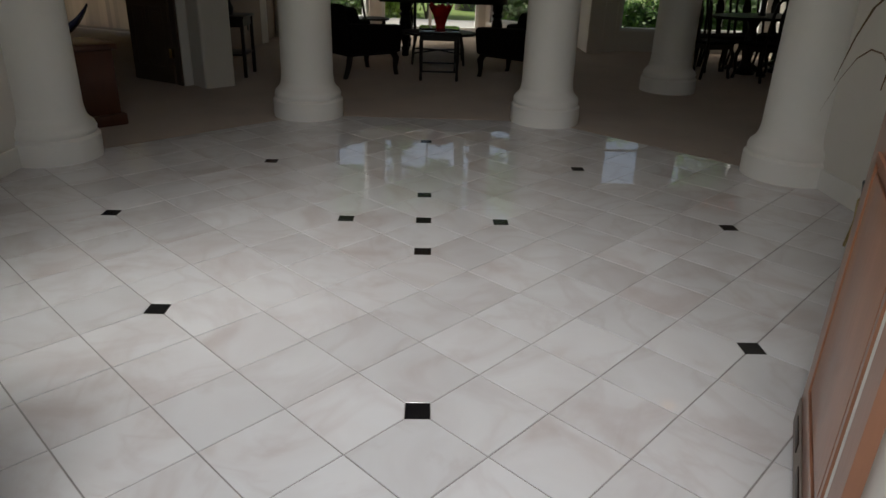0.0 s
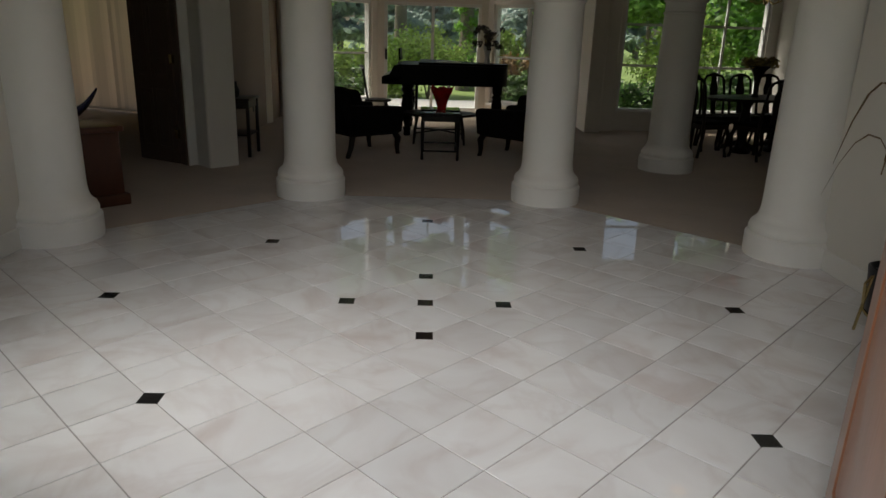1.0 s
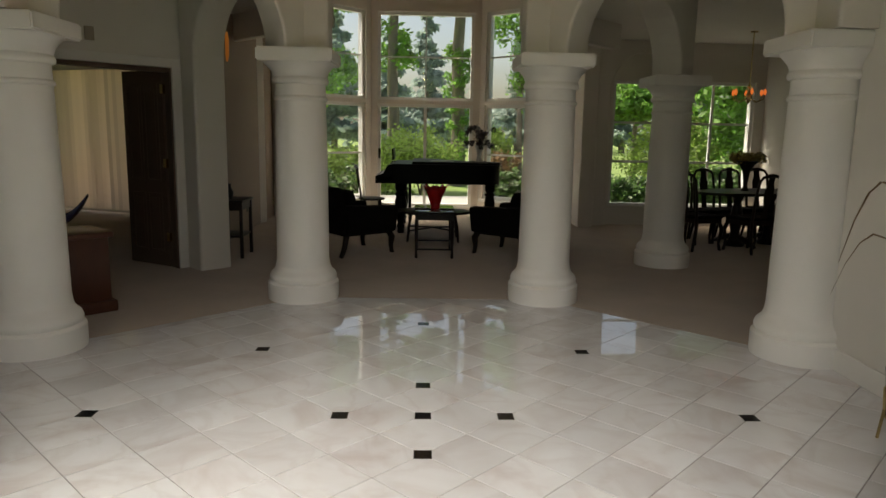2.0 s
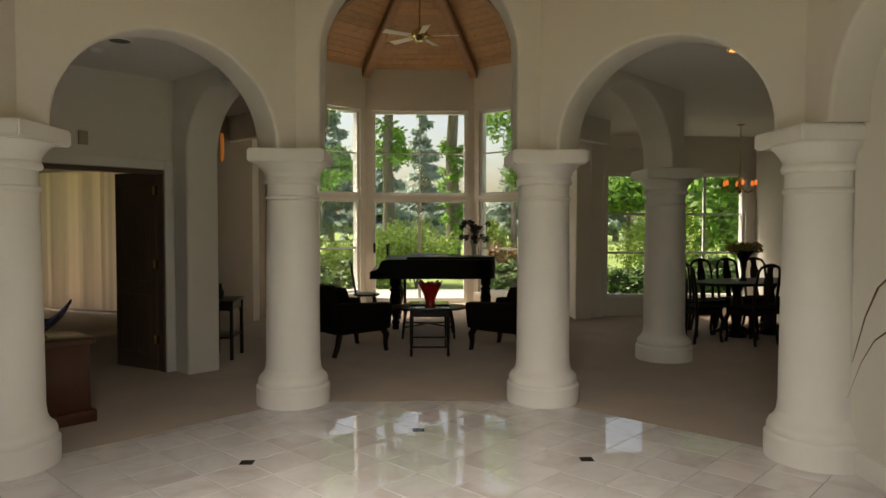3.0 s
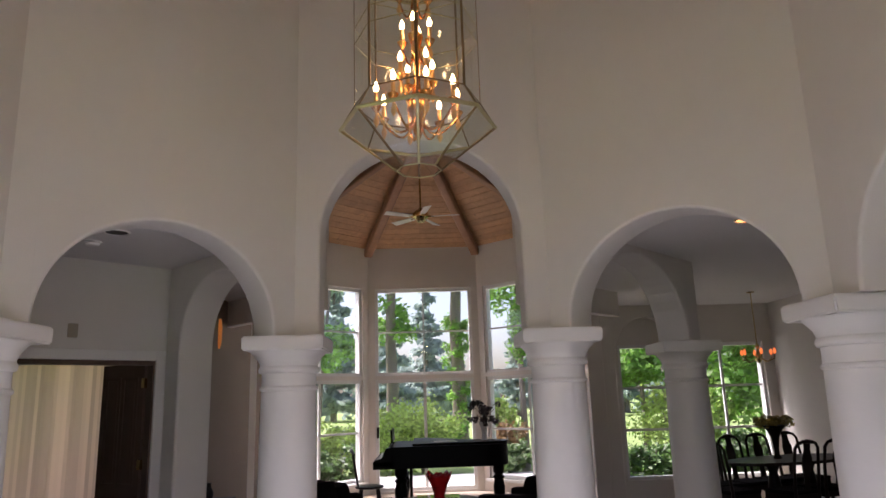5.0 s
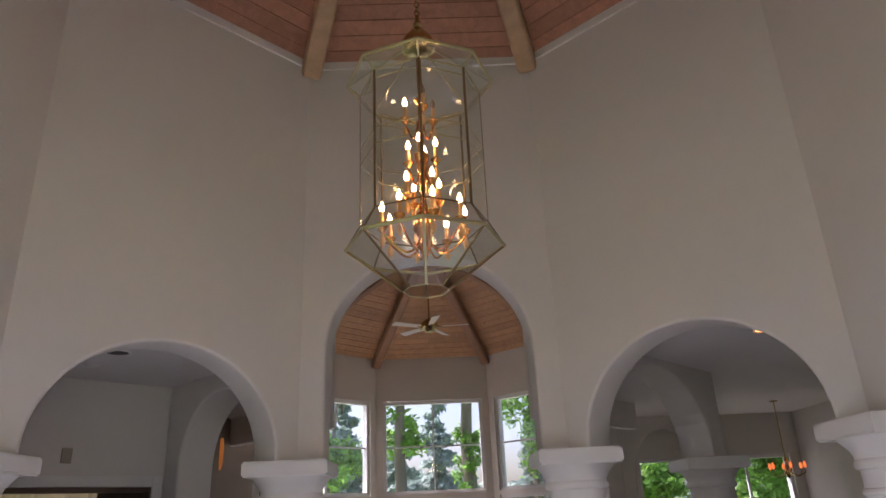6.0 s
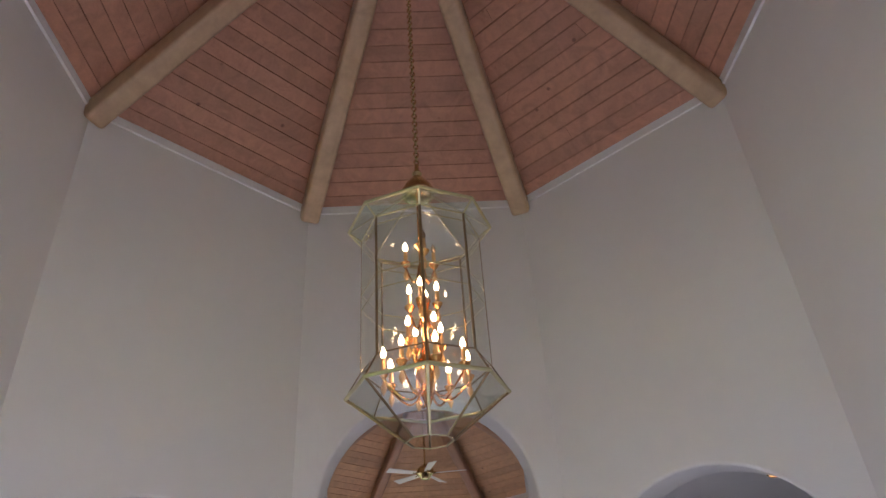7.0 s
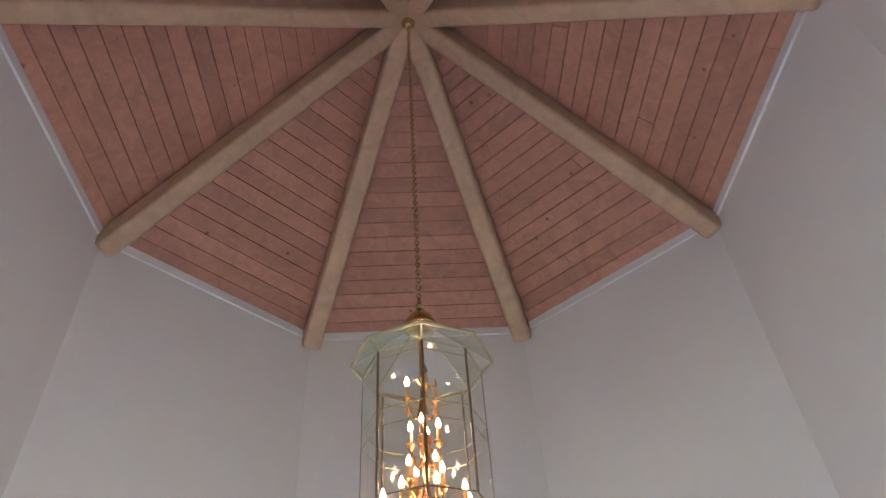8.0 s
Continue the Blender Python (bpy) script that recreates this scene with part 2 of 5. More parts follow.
def thing(name, m, label, category, group=""):
    ob = new(name)
    ob.empty_display_size = 0.1
    ob.matrix_basis = m
    return tagged(ob, label, category, group)


def structure(name, bm, material, label="", category="", bevel=0.0):
    ob = part(name, bm, material, None, label)
    for p in ob.data.polygons:
        p.use_smooth = p.use_smooth and p.area < 0.03
    tagged(ob, "", category, "", "structure")
    if bevel:
        b = ob.modifiers.new("edge", "BEVEL")
        b.width, b.segments, b.limit_method, b.angle_limit = bevel, 2, "ANGLE", radians(50)
    return ob


# ---------------------------------------------------------------- the plan
SIDE = 2.13                          # one side of the rotunda, column to column
APO = SIDE * 1.20711                 # centre to the middle of a wall
TH = 0.30
T8 = math.tan(radians(22.5))
AIN, AOUT = APO - TH / 2, APO + TH / 2
CAP = 2.12                           # top of the capitals
EAVE, APEX = 5.60, 7.25
PY = 7.28                            # centre of the piano room
PEAVE, PAPEX = 4.42, 5.83
LOWC = 2.95                          # flat ceilings


def outline_wall(low, zt, uin, uout, th, m, bm=None, r=0.022):
    """A wall in the plane y = 0 (inner face at -th/2) above a lower edge of (u, z) points; its ends are mitred and the edge of its opening is softened."""
    bm = bm or bmesh.new()
    n = len(low)
    out = []                                  # in-plane way from the opening into the wall
    for i in range(n):
        v = Vector((0.0, 0.0))
        for a, b in ((i - 1, i), (i, i + 1)):
            if 0 < a and b < n - 1 and a >= 0:
                d = Vector((low[b][0] - low[a][0], low[b][1] - low[a][1]))
                if d.length > 1e-6:
                    v += Vector((-d.y, d.x)).normalized()
        out.append(v.normalized() if v.length > 1e-6 and 0 < i < n - 1 else Vector((0.0, 0.0)))
    rings = []
    for back in (False, True):
        for y, o in ((0.0, 1.0), (0.13, 0.5), (0.5, 0.13), (1.0, 0.0)):
            ring = []
            for i, (u, z) in enumerate(low):
                if i in (0, n - 1):
                    u = (uout if back else uin) * (-1 if i == 0 else 1)
                    yy = 0.0
                else:
                    yy = y * r
                p = Vector((u + out[i].x * r * o, (th / 2 - yy) if back else (-th / 2 + yy), z + out[i].y * r * o))
                ring.append(p)
            rings.append(ring)
    rings = rings[:4] + rings[:3:-1]
    V = [[bm.verts.new(m @ p) for p in ring] for ring in rings]
    for a, b in zip(V, V[1:]):
        for i in range(n - 1):
            bm.faces.new((a[i], b[i], b[i + 1], a[i + 1]))

    def face(ring, vs, flip):
        """Upright strips from the lower edge to the top."""
        tops = {}

        def top(i):
            u = round(ring[i].x, 5)
            if u not in tops:
                tops[u] = bm.verts.new(m @ Vector((ring[i].x, ring[i].y, zt)))
            return tops[u]
        same = lambda p, q: abs(ring[p].x - ring[q].x) < 1e-5
        for i in range(n - 1):
            if same(i, i + 1):
                continue
            right = [i + 1] + ([i + 2] if i + 2 < n and same(i + 1, i + 2) and ring[i + 2].z > ring[i + 1].z else [])
            left = ([i - 1] if i > 0 and same(i - 1, i) and ring[i - 1].z > ring[i].z else []) + [i]
            loop = [vs[q] for q in left] + [vs[q] for q in right] + [top(i + 1), top(i)]
            bm.faces.new(loop[::-1] if flip else loop)
        return top(0), top(n - 1)
    a, b = face(rings[0], V[0], False)
    c, d = face(rings[-1], V[-1], True)
    bm.faces.new((a, b, d, c))
    bmesh.ops.remove_doubles(bm, verts=list(bm.verts), dist=1e-6)
    return bm


def arch_edge(half, spring, rise, foot, n=28):
    """The lower edge of a wall with an arch: ends stand at foot, the arch springs at spring."""
    pts = [(-99, foot), (-half, foot)]
    if spring > foot:
        pts.append((-half, spring))
    for i in range(1, n):
        a = math.pi * (1 - i / n)
        pts.append((half * math.cos(a), spring + rise * math.sin(a)))
    if spring > foot:
        pts.append((half, spring))
    return pts + [(half, foot), (99, foot)]


def oct_frame(k, apo, cx=0.0, cy=0.0):
    """The frame of octagon side k (0 ahead, counted clockwise from above), outward along +y."""
    return Matrix.Translation((cx, cy, 0)) @ Matrix.Rotation(radians(-45 * k), 4, "Z") @ Matrix.Translation((0, apo, 0))


# rotunda walls
HALF = 0.82
NAMES = ["north", "northeast", "east", "southeast", "south", "southwest", "west", "northwest"]
for k in range(8):
    m = oct_frame(k, APO)
    if k == 0:
        low = arch_edge(0.81, 2.90, 0.81, CAP)
    elif k in (1, 7):
        low = arch_edge(HALF, CAP + 0.02, 0.725, CAP)
    elif k in (2, 6):
        low = arch_edge(0.74, CAP + 0.02, 0.74, CAP)
    elif k == 4:
        low = [(-99, 0), (-0.90, 0), (-0.90, 3.7), (0.90, 3.7), (0.90, 0), (99, 0)]
    elif k == 5:
        low = [(-99, 0), (-0.15, 0), (-0.15, 2.4), (0.75, 2.4), (0.75, 0), (99, 0)]
    else:
        low = [(-99, 0), (99, 0)]
    structure("wall_" + NAMES[k], outline_wall(low, EAVE + 0.15, AIN * T8, AOUT * T8, TH, m), WALL,
              "smooth warm white plaster wall of the rotunda" + (" with a round arch" if k in (0, 1, 2, 6, 7) else ""), "wall")
# shallow niches behind the side arches
for s, nm in ((1, "niche_east"), (-1, "niche_west")):
    bm = bmesh.new()
    bm_box(bm, 2.66, 2.86, -1.3, 0.86, 0, 3.2)
    if s < 0:
        bmesh.ops.transform(bm, matrix=Matrix.Diagonal((-1, 1, 1, 1)), verts=list(bm.verts))
    structure("wall_" + nm, bm, WALL, "plain plaster wall at the back of a niche", "wall")
    b2 = bm_box(bmesh.new(), 2.64, 2.66, -1.3, 0.86, 0, 0.14)
    if s < 0:
        bmesh.ops.transform(b2, matrix=Matrix.Diagonal((-1, 1, 1, 1)), verts=list(b2.verts))
    structure("baseboard", b2, TRIM, "cream painted baseboard", "baseboard", bevel=0.006)

# ---------------------------------------------------------------- columns
COLUMN = [(0.305, 0.0), (0.308, 0.03), (0.308, 0.15), (0.295, 0.165), (0.283, 0.17), (0.290, 0.185), (0.292, 0.205), (0.280, 0.235), (0.262, 0.25), (0.245, 0.27), (0.234, 0.30), (0.226, 0.36),
          (0.224, 0.7), (0.221, 1.1), (0.215, 1.5), (0.211, 1.705), (0.222, 1.710), (0.227, 1.722), (0.222, 1.736), (0.211, 1.742), (0.209, 1.80), (0.211, 1.838), (0.228, 1.842), (0.236, 1.856),
          (0.236, 1.872), (0.228, 1.888), (0.224, 1.895), (0.228, 1.915), (0.238, 1.938), (0.256, 1.962), (0.276, 1.985), (0.292, 2.000), (0.296, 2.008)]


def column(x, y, turn, label, a=0.305):
    c = thing("column", pose(x, y, 0, 0, 0, turn), label, "column", "columns of the hall")
    part("shaft", lathe(COLUMN[10:], 40), COLP, c)
    part("base", lathe(COLUMN[:11], 40), COLP, c)
    bm = prism([(-a, -a), (a, -a), (a, a), (-a, a)], 2.008, CAP - 0.004)
    bmesh.ops.bevel(bm, geom=list(bm.edges), offset=0.012, segments=2, affect="EDGES")
    part("abacus", bm, COLP, c)
    return c


for sx in (-1, 1):
    column(sx * SIDE / 2, APO, 0, "white painted round plaster column beside the tall arch")
    column(sx * APO, SIDE / 2, 0, "white painted round plaster column on the marble edge", 0.295)
column(2.75, 4.32, 0, "white painted round plaster column on the carpet")

# ---------------------------------------------------------------- inner walls of the side rooms
D45L = Matrix.Translation((-SIDE / 2, APO, 0)) @ Matrix.Rotation(radians(135), 4, "Z")    # x runs away from the column
D45R = Matrix.Translation((SIDE / 2, APO, 0)) @ Matrix.Rotation(radians(45), 4, "Z")


def arch_run(name, m, u0, u1, c, half, spring, rise, foot0, foot1, top, th, label):
    n = 24
    low = [(u0, foot0), (c - half, foot0)]
    if foot0 < spring:
        low.append((c - half, spring))
    low += [(c + half * math.cos(math.pi * (1 - i / n)), spring + rise * math.sin(math.pi * i / n)) for i in range(1, n)]
    if foot1 < spring:
        low.append((c + half, spring))
    low += [(c + half, foot1), (u1, foot1)]
    bm = bmesh.new()
    cu = (u0 + u1) / 2
    hw = (u1 - u0) / 2
    outline_wall([(u - cu, z) for u, z in low], top, hw, hw, th, m @ Matrix.Translation((cu, 0, 0)), bm)
    return structure(name, bm, WALL, label, "wall")


arch_run("wall_arch_left", D45L @ Matrix.Translation((0, -0.03, 0)), 0.24, 1.86, 0.945, 0.655, 2.17, 0.62, CAP, 0.0, LOWC, 0.34, "plaster wall with a narrow arch beside the double doors")
arch_run("wall_arch_right", D45R, 0.24, 2.40, 1.21, 0.92, CAP + 0.02, 0.74, CAP, CAP, LOWC, 0.34, "plaster wall with a round arch between two columns")

# wall with the double doors: u runs along it towards the living room
DW = Matrix.Translation((-2.40, 3.90, 0)) @ Matrix.Rotation(radians(45), 4, "Z")
bm = bmesh.new()
for u0, u1, z0, z1 in ((-5.0, -1.49, 0, LOWC), (-1.49, -0.23, 2.05, LOWC), (-0.23, 0.25, 0, LOWC)):
    bm_box(bm, u0, u1, 0.0, 0.14, z0, z1, DW)
structure("wall_study", bm, WALL, "plaster wall with the wide doorway of the study", "wall")
bm = bmesh.new()
for y0, y1 in ((-0.018, 0.0), (0.14, 0.158)):
    bm_box(bm, -0.23, -0.14, y0, y1, 0, 2.14, DW)
    bm_box(bm, -1.58, -1.49, y0, y1, 0, 2.14, DW)
    bm_box(bm, -1.49, -0.23, y0, y1, 2.05, 2.14, DW)
structure("door_casing", bm, TRIM, "taupe painted casing round the study doorway", "trim", bevel=0.004)
bm = bm_box(bmesh.new(), -0.25, -0.232, 0.002, 0.138, 0, 2.046, DW)
bm_box(bm, -1.488, -0.252, 0.002, 0.138, 2.006, 2.046, DW)
structure("door_lining", bm, DOORW, "brown painted lining inside the study doorway", "trim")
# living room walls
bm = bm_box(bmesh.new(), -2.75, -2.57, 4.05, 8.6, 0, LOWC)
structure("wall_living_west", bm, TAUPE, "plain taupe painted wall of the living room", "wall")
bm = bm_box(bmesh.new(), 2.46, 2.70, 7.42, 8.6, 0, LOWC)
structure("wall_living_east", bm, WALL, "plaster pier between living and dining room", "wall", bevel=0.015)

# outer walls of the side rooms
def wall_box(name, x0, x1, y0, y1, z0=0.0, z1=LOWC, label="plain plaster wall closing a side room"):
    return structure(name, box(x0, x1, y0, y1, z0, z1), WALL, label, "wall")


wall_box("wall_outer_west", -9.2, -9.0, -1.3, 10.2)
wall_box("wall_outer_southwest", -9.0, -2.8, -1.3, -1.1)
wall_box("wall_outer_east", 5.52, 5.72, -1.1, 7.82)
wall_box("wall_outer_southeast", 2.8, 5.72, -1.3, -1.1)

# dining window wall and its shallow arch
DY = 7.82
WX0, WX1, WZ0, WZ1 = 3.04, 5.36, 0.315, 2.345
bm = bmesh.new()
for x0, x1, z0, z1 in ((2.70, WX0, 0, LOWC), (WX1, 5.72, 0, LOWC), (WX0, WX1, 0, WZ0), (WX0, WX1, WZ1, LOWC)):
    bm_box(bm, x0, x1, DY, DY + 0.22, z0, z1)
structure("wall_dining", bm, WALL, "plaster wall with a wide dining room window", "wall")
arch_run("wall_dining_arch", Matrix.Translation((0, DY - 0.08, 0)), 2.702, 4.22, 3.46, 0.50, 2.14, 0.62, 0.0, 0.0, LOWC, 0.14, "shallow plaster arch before the dining window")

# ---------------------------------------------------------------- piano room
bm = bmesh.new()
for s in (-1, 1):
    for (xa, ya), (xb, yb) in (((-1.14, APO + 0.1), (-1.14, 4.70)), ((-1.10, 4.66), (-2.60, 6.22)), ((-2.57, 6.2), (-2.57, 8.4))):
        a, b = Vector((-s * xa, ya, 0)), Vector((-s * xb, yb, 0))
        d = (b - a).normalized()
        m = Matrix.Translation(a) @ Matrix.Rotation(math.atan2(d.y, d.x), 4, "Z")
        bm_box(bm, 0, (b - a).length, -0.06, 0.06, 2.62 if xa != xb else LOWC, PEAVE + 0.2, m)
structure("wall_living_upper", bm, WALL, "plaster wall above the side ceilings of the living room", "wall")


def bay_wall(k, name, label, u0, u1, holes):
    """A bay facet with window holes (u0, u1, z0, z1) stacked or side by side, on octagon side k of the piano room."""
    m = oct_frame(k, APO, 0, PY)
    bm = bmesh.new()
    us = sorted({u0, u1, *[h[0] for h in holes], *[h[1] for h in holes]})
    zs = sorted({0.0, PEAVE + 0.2, *[h[2] for h in holes], *[h[3] for h in holes]})
    for a, b in zip(us, us[1:]):
        for c, d in zip(zs, zs[1:]):
            if not any(h[0] <= a and b <= h[1] and h[2] <= c and d <= h[3] for h in holes):
                bm_box(bm, a, b, -0.10, 0.10, c, d, m)
    bmesh.ops.remove_doubles(bm, verts=list(bm.verts), dist=1e-4)
    return structure(name, bm, WALL, label, "wall")


BH = [(-0.90, 0.90, 0.04, 1.98), (-0.90, 0.90, 2.05, 3.65)]
SH = [(-0.90, 0.90, 0.22, 1.98), (-0.90, 0.90, 2.05, 3.65)]
bay_wall(0, "wall_bay", "plaster bay wall with glazed doors and a tall window above", -1.065, 1.065, BH)
bay_wall(1, "wall_bay_right", "plaster bay wall with tall windows", -1.065, 1.065, SH)
bay_wall(7, "wall_bay_left", "plaster bay wall with tall windows", -1.065, 1.065, SH)

# ---------------------------------------------------------------- flat ceilings
LEFT = [(-1.14, APO + 0.12), (-1.14, 4.68), (-2.60, 6.22), (-2.60, 8.5), (-2.7, 9.4), (-9.2, 10.2), (-9.2, -1.3), (-2.7, -1.3), (-2.7, 1.1)]
structure("ceiling_left", prism(LEFT[::-1], LOWC, LOWC + 0.15), CEIL, "flat white painted ceiling of the side rooms", "ceiling")
RIGHT = [(1.14, APO + 0.12), (1.14, 4.68), (2.60, 6.22), (2.60, 8.06), (5.80, 8.06), (5.80, -1.3), (2.7, -1.3), (2.7, 1.1)]
structure("ceiling_right", prism(RIGHT, LOWC, LOWC + 0.15), CEIL, "flat white painted ceiling of the dining room", "ceiling")
structure("ceiling_link", box(-1.2, 1.2, APO - 0.1, 4.8, PEAVE + 0.1, PEAVE + 0.2), CEIL, "flat white painted ceiling between the two octagons", "ceiling")


def tent(name, cx, cy, apo, eave, apex, plank, label, wood):
    """An eight-sided boarded ceiling: boards run along each eave, with open joints, in one mesh."""
    bm = bmesh.new()
    rng = random.Random(5)
    rise = apex - eave
    slant = math.hypot(apo, rise)
    rows = int(slant / plank) + 1
    for k in range(8):
        m = oct_frame(k, 0, cx, cy)
        for r in range(rows):
            s0, s1 = r * plank + 0.004, min((r + 1) * plank - 0.004, slant)
            if s1 - s0 < 0.02:
                continue
            def at(s, u, lift):
                f = 1 - s / slant
                return m @ Vector((u, apo * f, eave + rise * s / slant + lift))
            w0, w1 = apo * T8 * (1 - s0 / slant), apo * T8 * (1 - s1 / slant)
            cuts = [-1.0, 1.0]
            if w0 > 0.45 and rng.random() < 0.10:
                cuts = [-1.0, rng.uniform(-0.6, 0.6), 1.0]
            for a, b in zip(cuts, cuts[1:]):
                j = 0.0015 / max(w0, 0.1)
                j0, j1 = (j if a > -1 else 0), (j if b < 1 else 0)
                lift = rng.uniform(0, 0.003)
                lo = [at(s0, w0 * (a + j0), lift), at(s0, w0 * (b - j1), lift), at(s1, w1 * (b - j1), lift), at(s1, w1 * (a + j0), lift)]
                hi = [p + Vector((0, 0, 0.022)) for p in lo]
                v = [bm.verts.new(p) for p in lo + hi]
                for q in ((0, 1, 2, 3), (7, 6, 5, 4), (0, 4, 5, 1), (1, 5, 6, 2), (2, 6, 7, 3), (3, 7, 4, 0)):
                    bm.faces.new([v[i] for i in q])
        # backing above the boards
        a, b, c = at(-0.15, apo * T8 * 1.08, 0.05), at(-0.15, -apo * T8 * 1.08, 0.05), at(slant, 0, 0.05)
        bm.faces.new([bm.verts.new(p) for p in (a, b, c)])
    return structure(name, bm, wood, label, "ceiling")


tent("ceiling_rotunda", 0, 0, AIN + 0.01, EAVE, APEX, 0.135, "eight-sided ceiling of pinkish cedar boards with open joints", PLANK)
tent("ceiling_piano_room", 0, PY, APO - 0.09, PEAVE, PAPEX, 0.135, "eight-sided ceiling of tan cedar boards over the piano", PLANK2)


def beams(cx, cy, apo, eave, apex, w, h, group, hub, wood, look_of):
    """Heavy timbers under the hips, meeting at a hub."""
    R = apo / math.cos(radians(22.5))
    rise = apex - eave
    L = math.hypot(R, rise)
    ang = math.atan2(rise, R)
    bm = box(-0.05, L - 0.10, -w / 2, w / 2, -h, 0.0)
    bmesh.ops.bevel(bm, geom=list(bm.edges), offset=0.034, segments=3, affect="EDGES", profile=0.5)
    for v in bm.verts:                       # plumb-ish cut at the wall end
        if v.co.x < 0.05:
            v.co.x += (-v.co.z) * 0.15
    first = None
    for i in range(8):
        a = radians(22.5 + 45 * i)
        end = Vector((cx + R * math.cos(a), cy + R * math.sin(a), eave - 0.012))
        m = Matrix.Translation(end) @ Matrix.Rotation(a + math.pi, 4, "Z") @ Matrix.Rotation(-ang, 4, "Y") @ Matrix.Translation((-0.02, 0, 0.0))
        if first is None:
            first = part("ceiling_beam", bm, wood)
            tagged(first, look_of, "beam", group)
            first.matrix_basis = m
        else:
            copy_thing(first, m)
    hb = part("beam_hub", lathe([(hub * 0.92, apex - 0.262), (hub, apex - 0.25), (hub, apex - 0.05)], 8), HUBW)
    hb.matrix_basis = Matrix.Translation((cx, cy, 0)) @ Matrix.Rotation(radians(22.5), 4, "Z")
    tagged(hb, "octagonal timber block where the ceiling beams meet", "beam hub")


beams(0, 0, AIN, EAVE, APEX, 0.17, 0.19, "beams of the rotunda ceiling", 0.22, BEAM, "thick squared tan fir beam with rounded edges under the boarded ceiling")
beams(0, PY, APO - 0.1, PEAVE, PAPEX, 0.155, 0.16, "beams of the piano room ceiling", 0.22, BEAM_SHADED, "thick fir beam under the tan boarded ceiling, coloured brown for its backlit shade")
# cones added out of view over the two octagons to stop light leaks
ROOFSEAL = mat("grey_roof_seal", (0.16, 0.15, 0.14), 0.9, var=0.4, scale=6, bump=0.4)
for nm, y, e, p in (("roof_seal_rotunda", 0, EAVE, APEX), ("roof_seal_piano_room", PY, PEAVE, PAPEX)):
    r8 = (APO + 0.35) / math.cos(radians(22.5))
    structure(nm, lathe([(r8, e + 0.16), (r8, e + 0.22), (0.02, p + 0.62), (0.01, p + 0.52)], 8, Matrix.Translation((0, y, 0)) @ Matrix.Rotation(radians(22.5), 4, "Z"), cap=False), ROOFSEAL, "unseen grey eight-sided roof cone added to stop light leaking through the boards", "roof")
# pale strip along the eaves
bm = bmesh.new()
for k in range(8):
    m = oct_frame(k, AIN)
    bm_box(bm, -AIN * T8, AIN * T8, -0.02, 0.0, EAVE - 0.055, EAVE + 0.02, m)
structure("trim_eaves", bm, TRIM, "white painted strip under the boarded ceiling", "trim")

# ---------------------------------------------------------------- floors
structure("floor_carpet", prism([(-9, -1.2), (-2.70, -1.2), (-2.70, 1.0575), (-2.553, 1.0575), (-1.0575, 2.553), (1.0575, 2.553), (2.553, 1.0575), (2.70, 1.0575), (2.70, -1.2), (5.7, -1.2), (5.7, 7.95), (2.7, 7.95), (2.6, 8.4), (1.07, 9.9), (-1.07, 9.9), (-2.6, 8.4), (-2.7, 10), (-9, 10)], -0.12, 0.003),
          CARPET, "beige cut-pile carpet through living and dining room", "carpet")
structure("porch", box(-3, 3, -6, -2.75, -0.2, -0.02), GROUT, "grey stone porch before the entrance", "porch")

# ---------------------------------------------------------------- windows
FRAMEP = mat("white_window_paint", (0.78, 0.78, 0.76), 0.4, var=0.05, scale=4)


def window(name, m, u0, u1, z0, z1, ups, bars, label, thick=0.06, stile=0.055):
    """A glazed frame in the plane y = 0 of m: ups and bars are the places of its glazing bars."""
    w = new(name)
    w.matrix_basis = m
    tagged(w, label, "window", "", "structure")
    f = bmesh.new()
    bm_box(f, u0, u0 + stile, -thick, thick, z0, z1)
    bm_box(f, u1 - stile, u1, -thick, thick, z0, z1)
    bm_box(f, u0 + stile, u1 - stile, -thick, thick, z0, z0 + stile)
    bm_box(f, u0 + stile, u1 - stile, -thick, thick, z1 - stile, z1)
    part("window_frame", f, FRAMEP, w)
    for u, t in ups:
        part("glazing_bar", box(u - t, u + t, -0.02, 0.02, z0 + stile, z1 - stile), FRAMEP, w)
    for z, t in bars:
        part("glazing_bar", box(u0 + stile, u1 - stile, -0.017, 0.017, z - t, z + t), FRAMEP, w)
    us = [u0 + stile] + [u for u, t in ups] + [u1 - stile]
    zs = [z0 + stile] + [z for z, t in bars] + [z1 - stile]
    for a, b in zip(us, us[1:]):
        for c, d in zip(zs, zs[1:]):
            p = part("pane", box(a, b, -0.003, 0.003, c, d), GLASS, w)
            p.visible_shadow = False
    return w


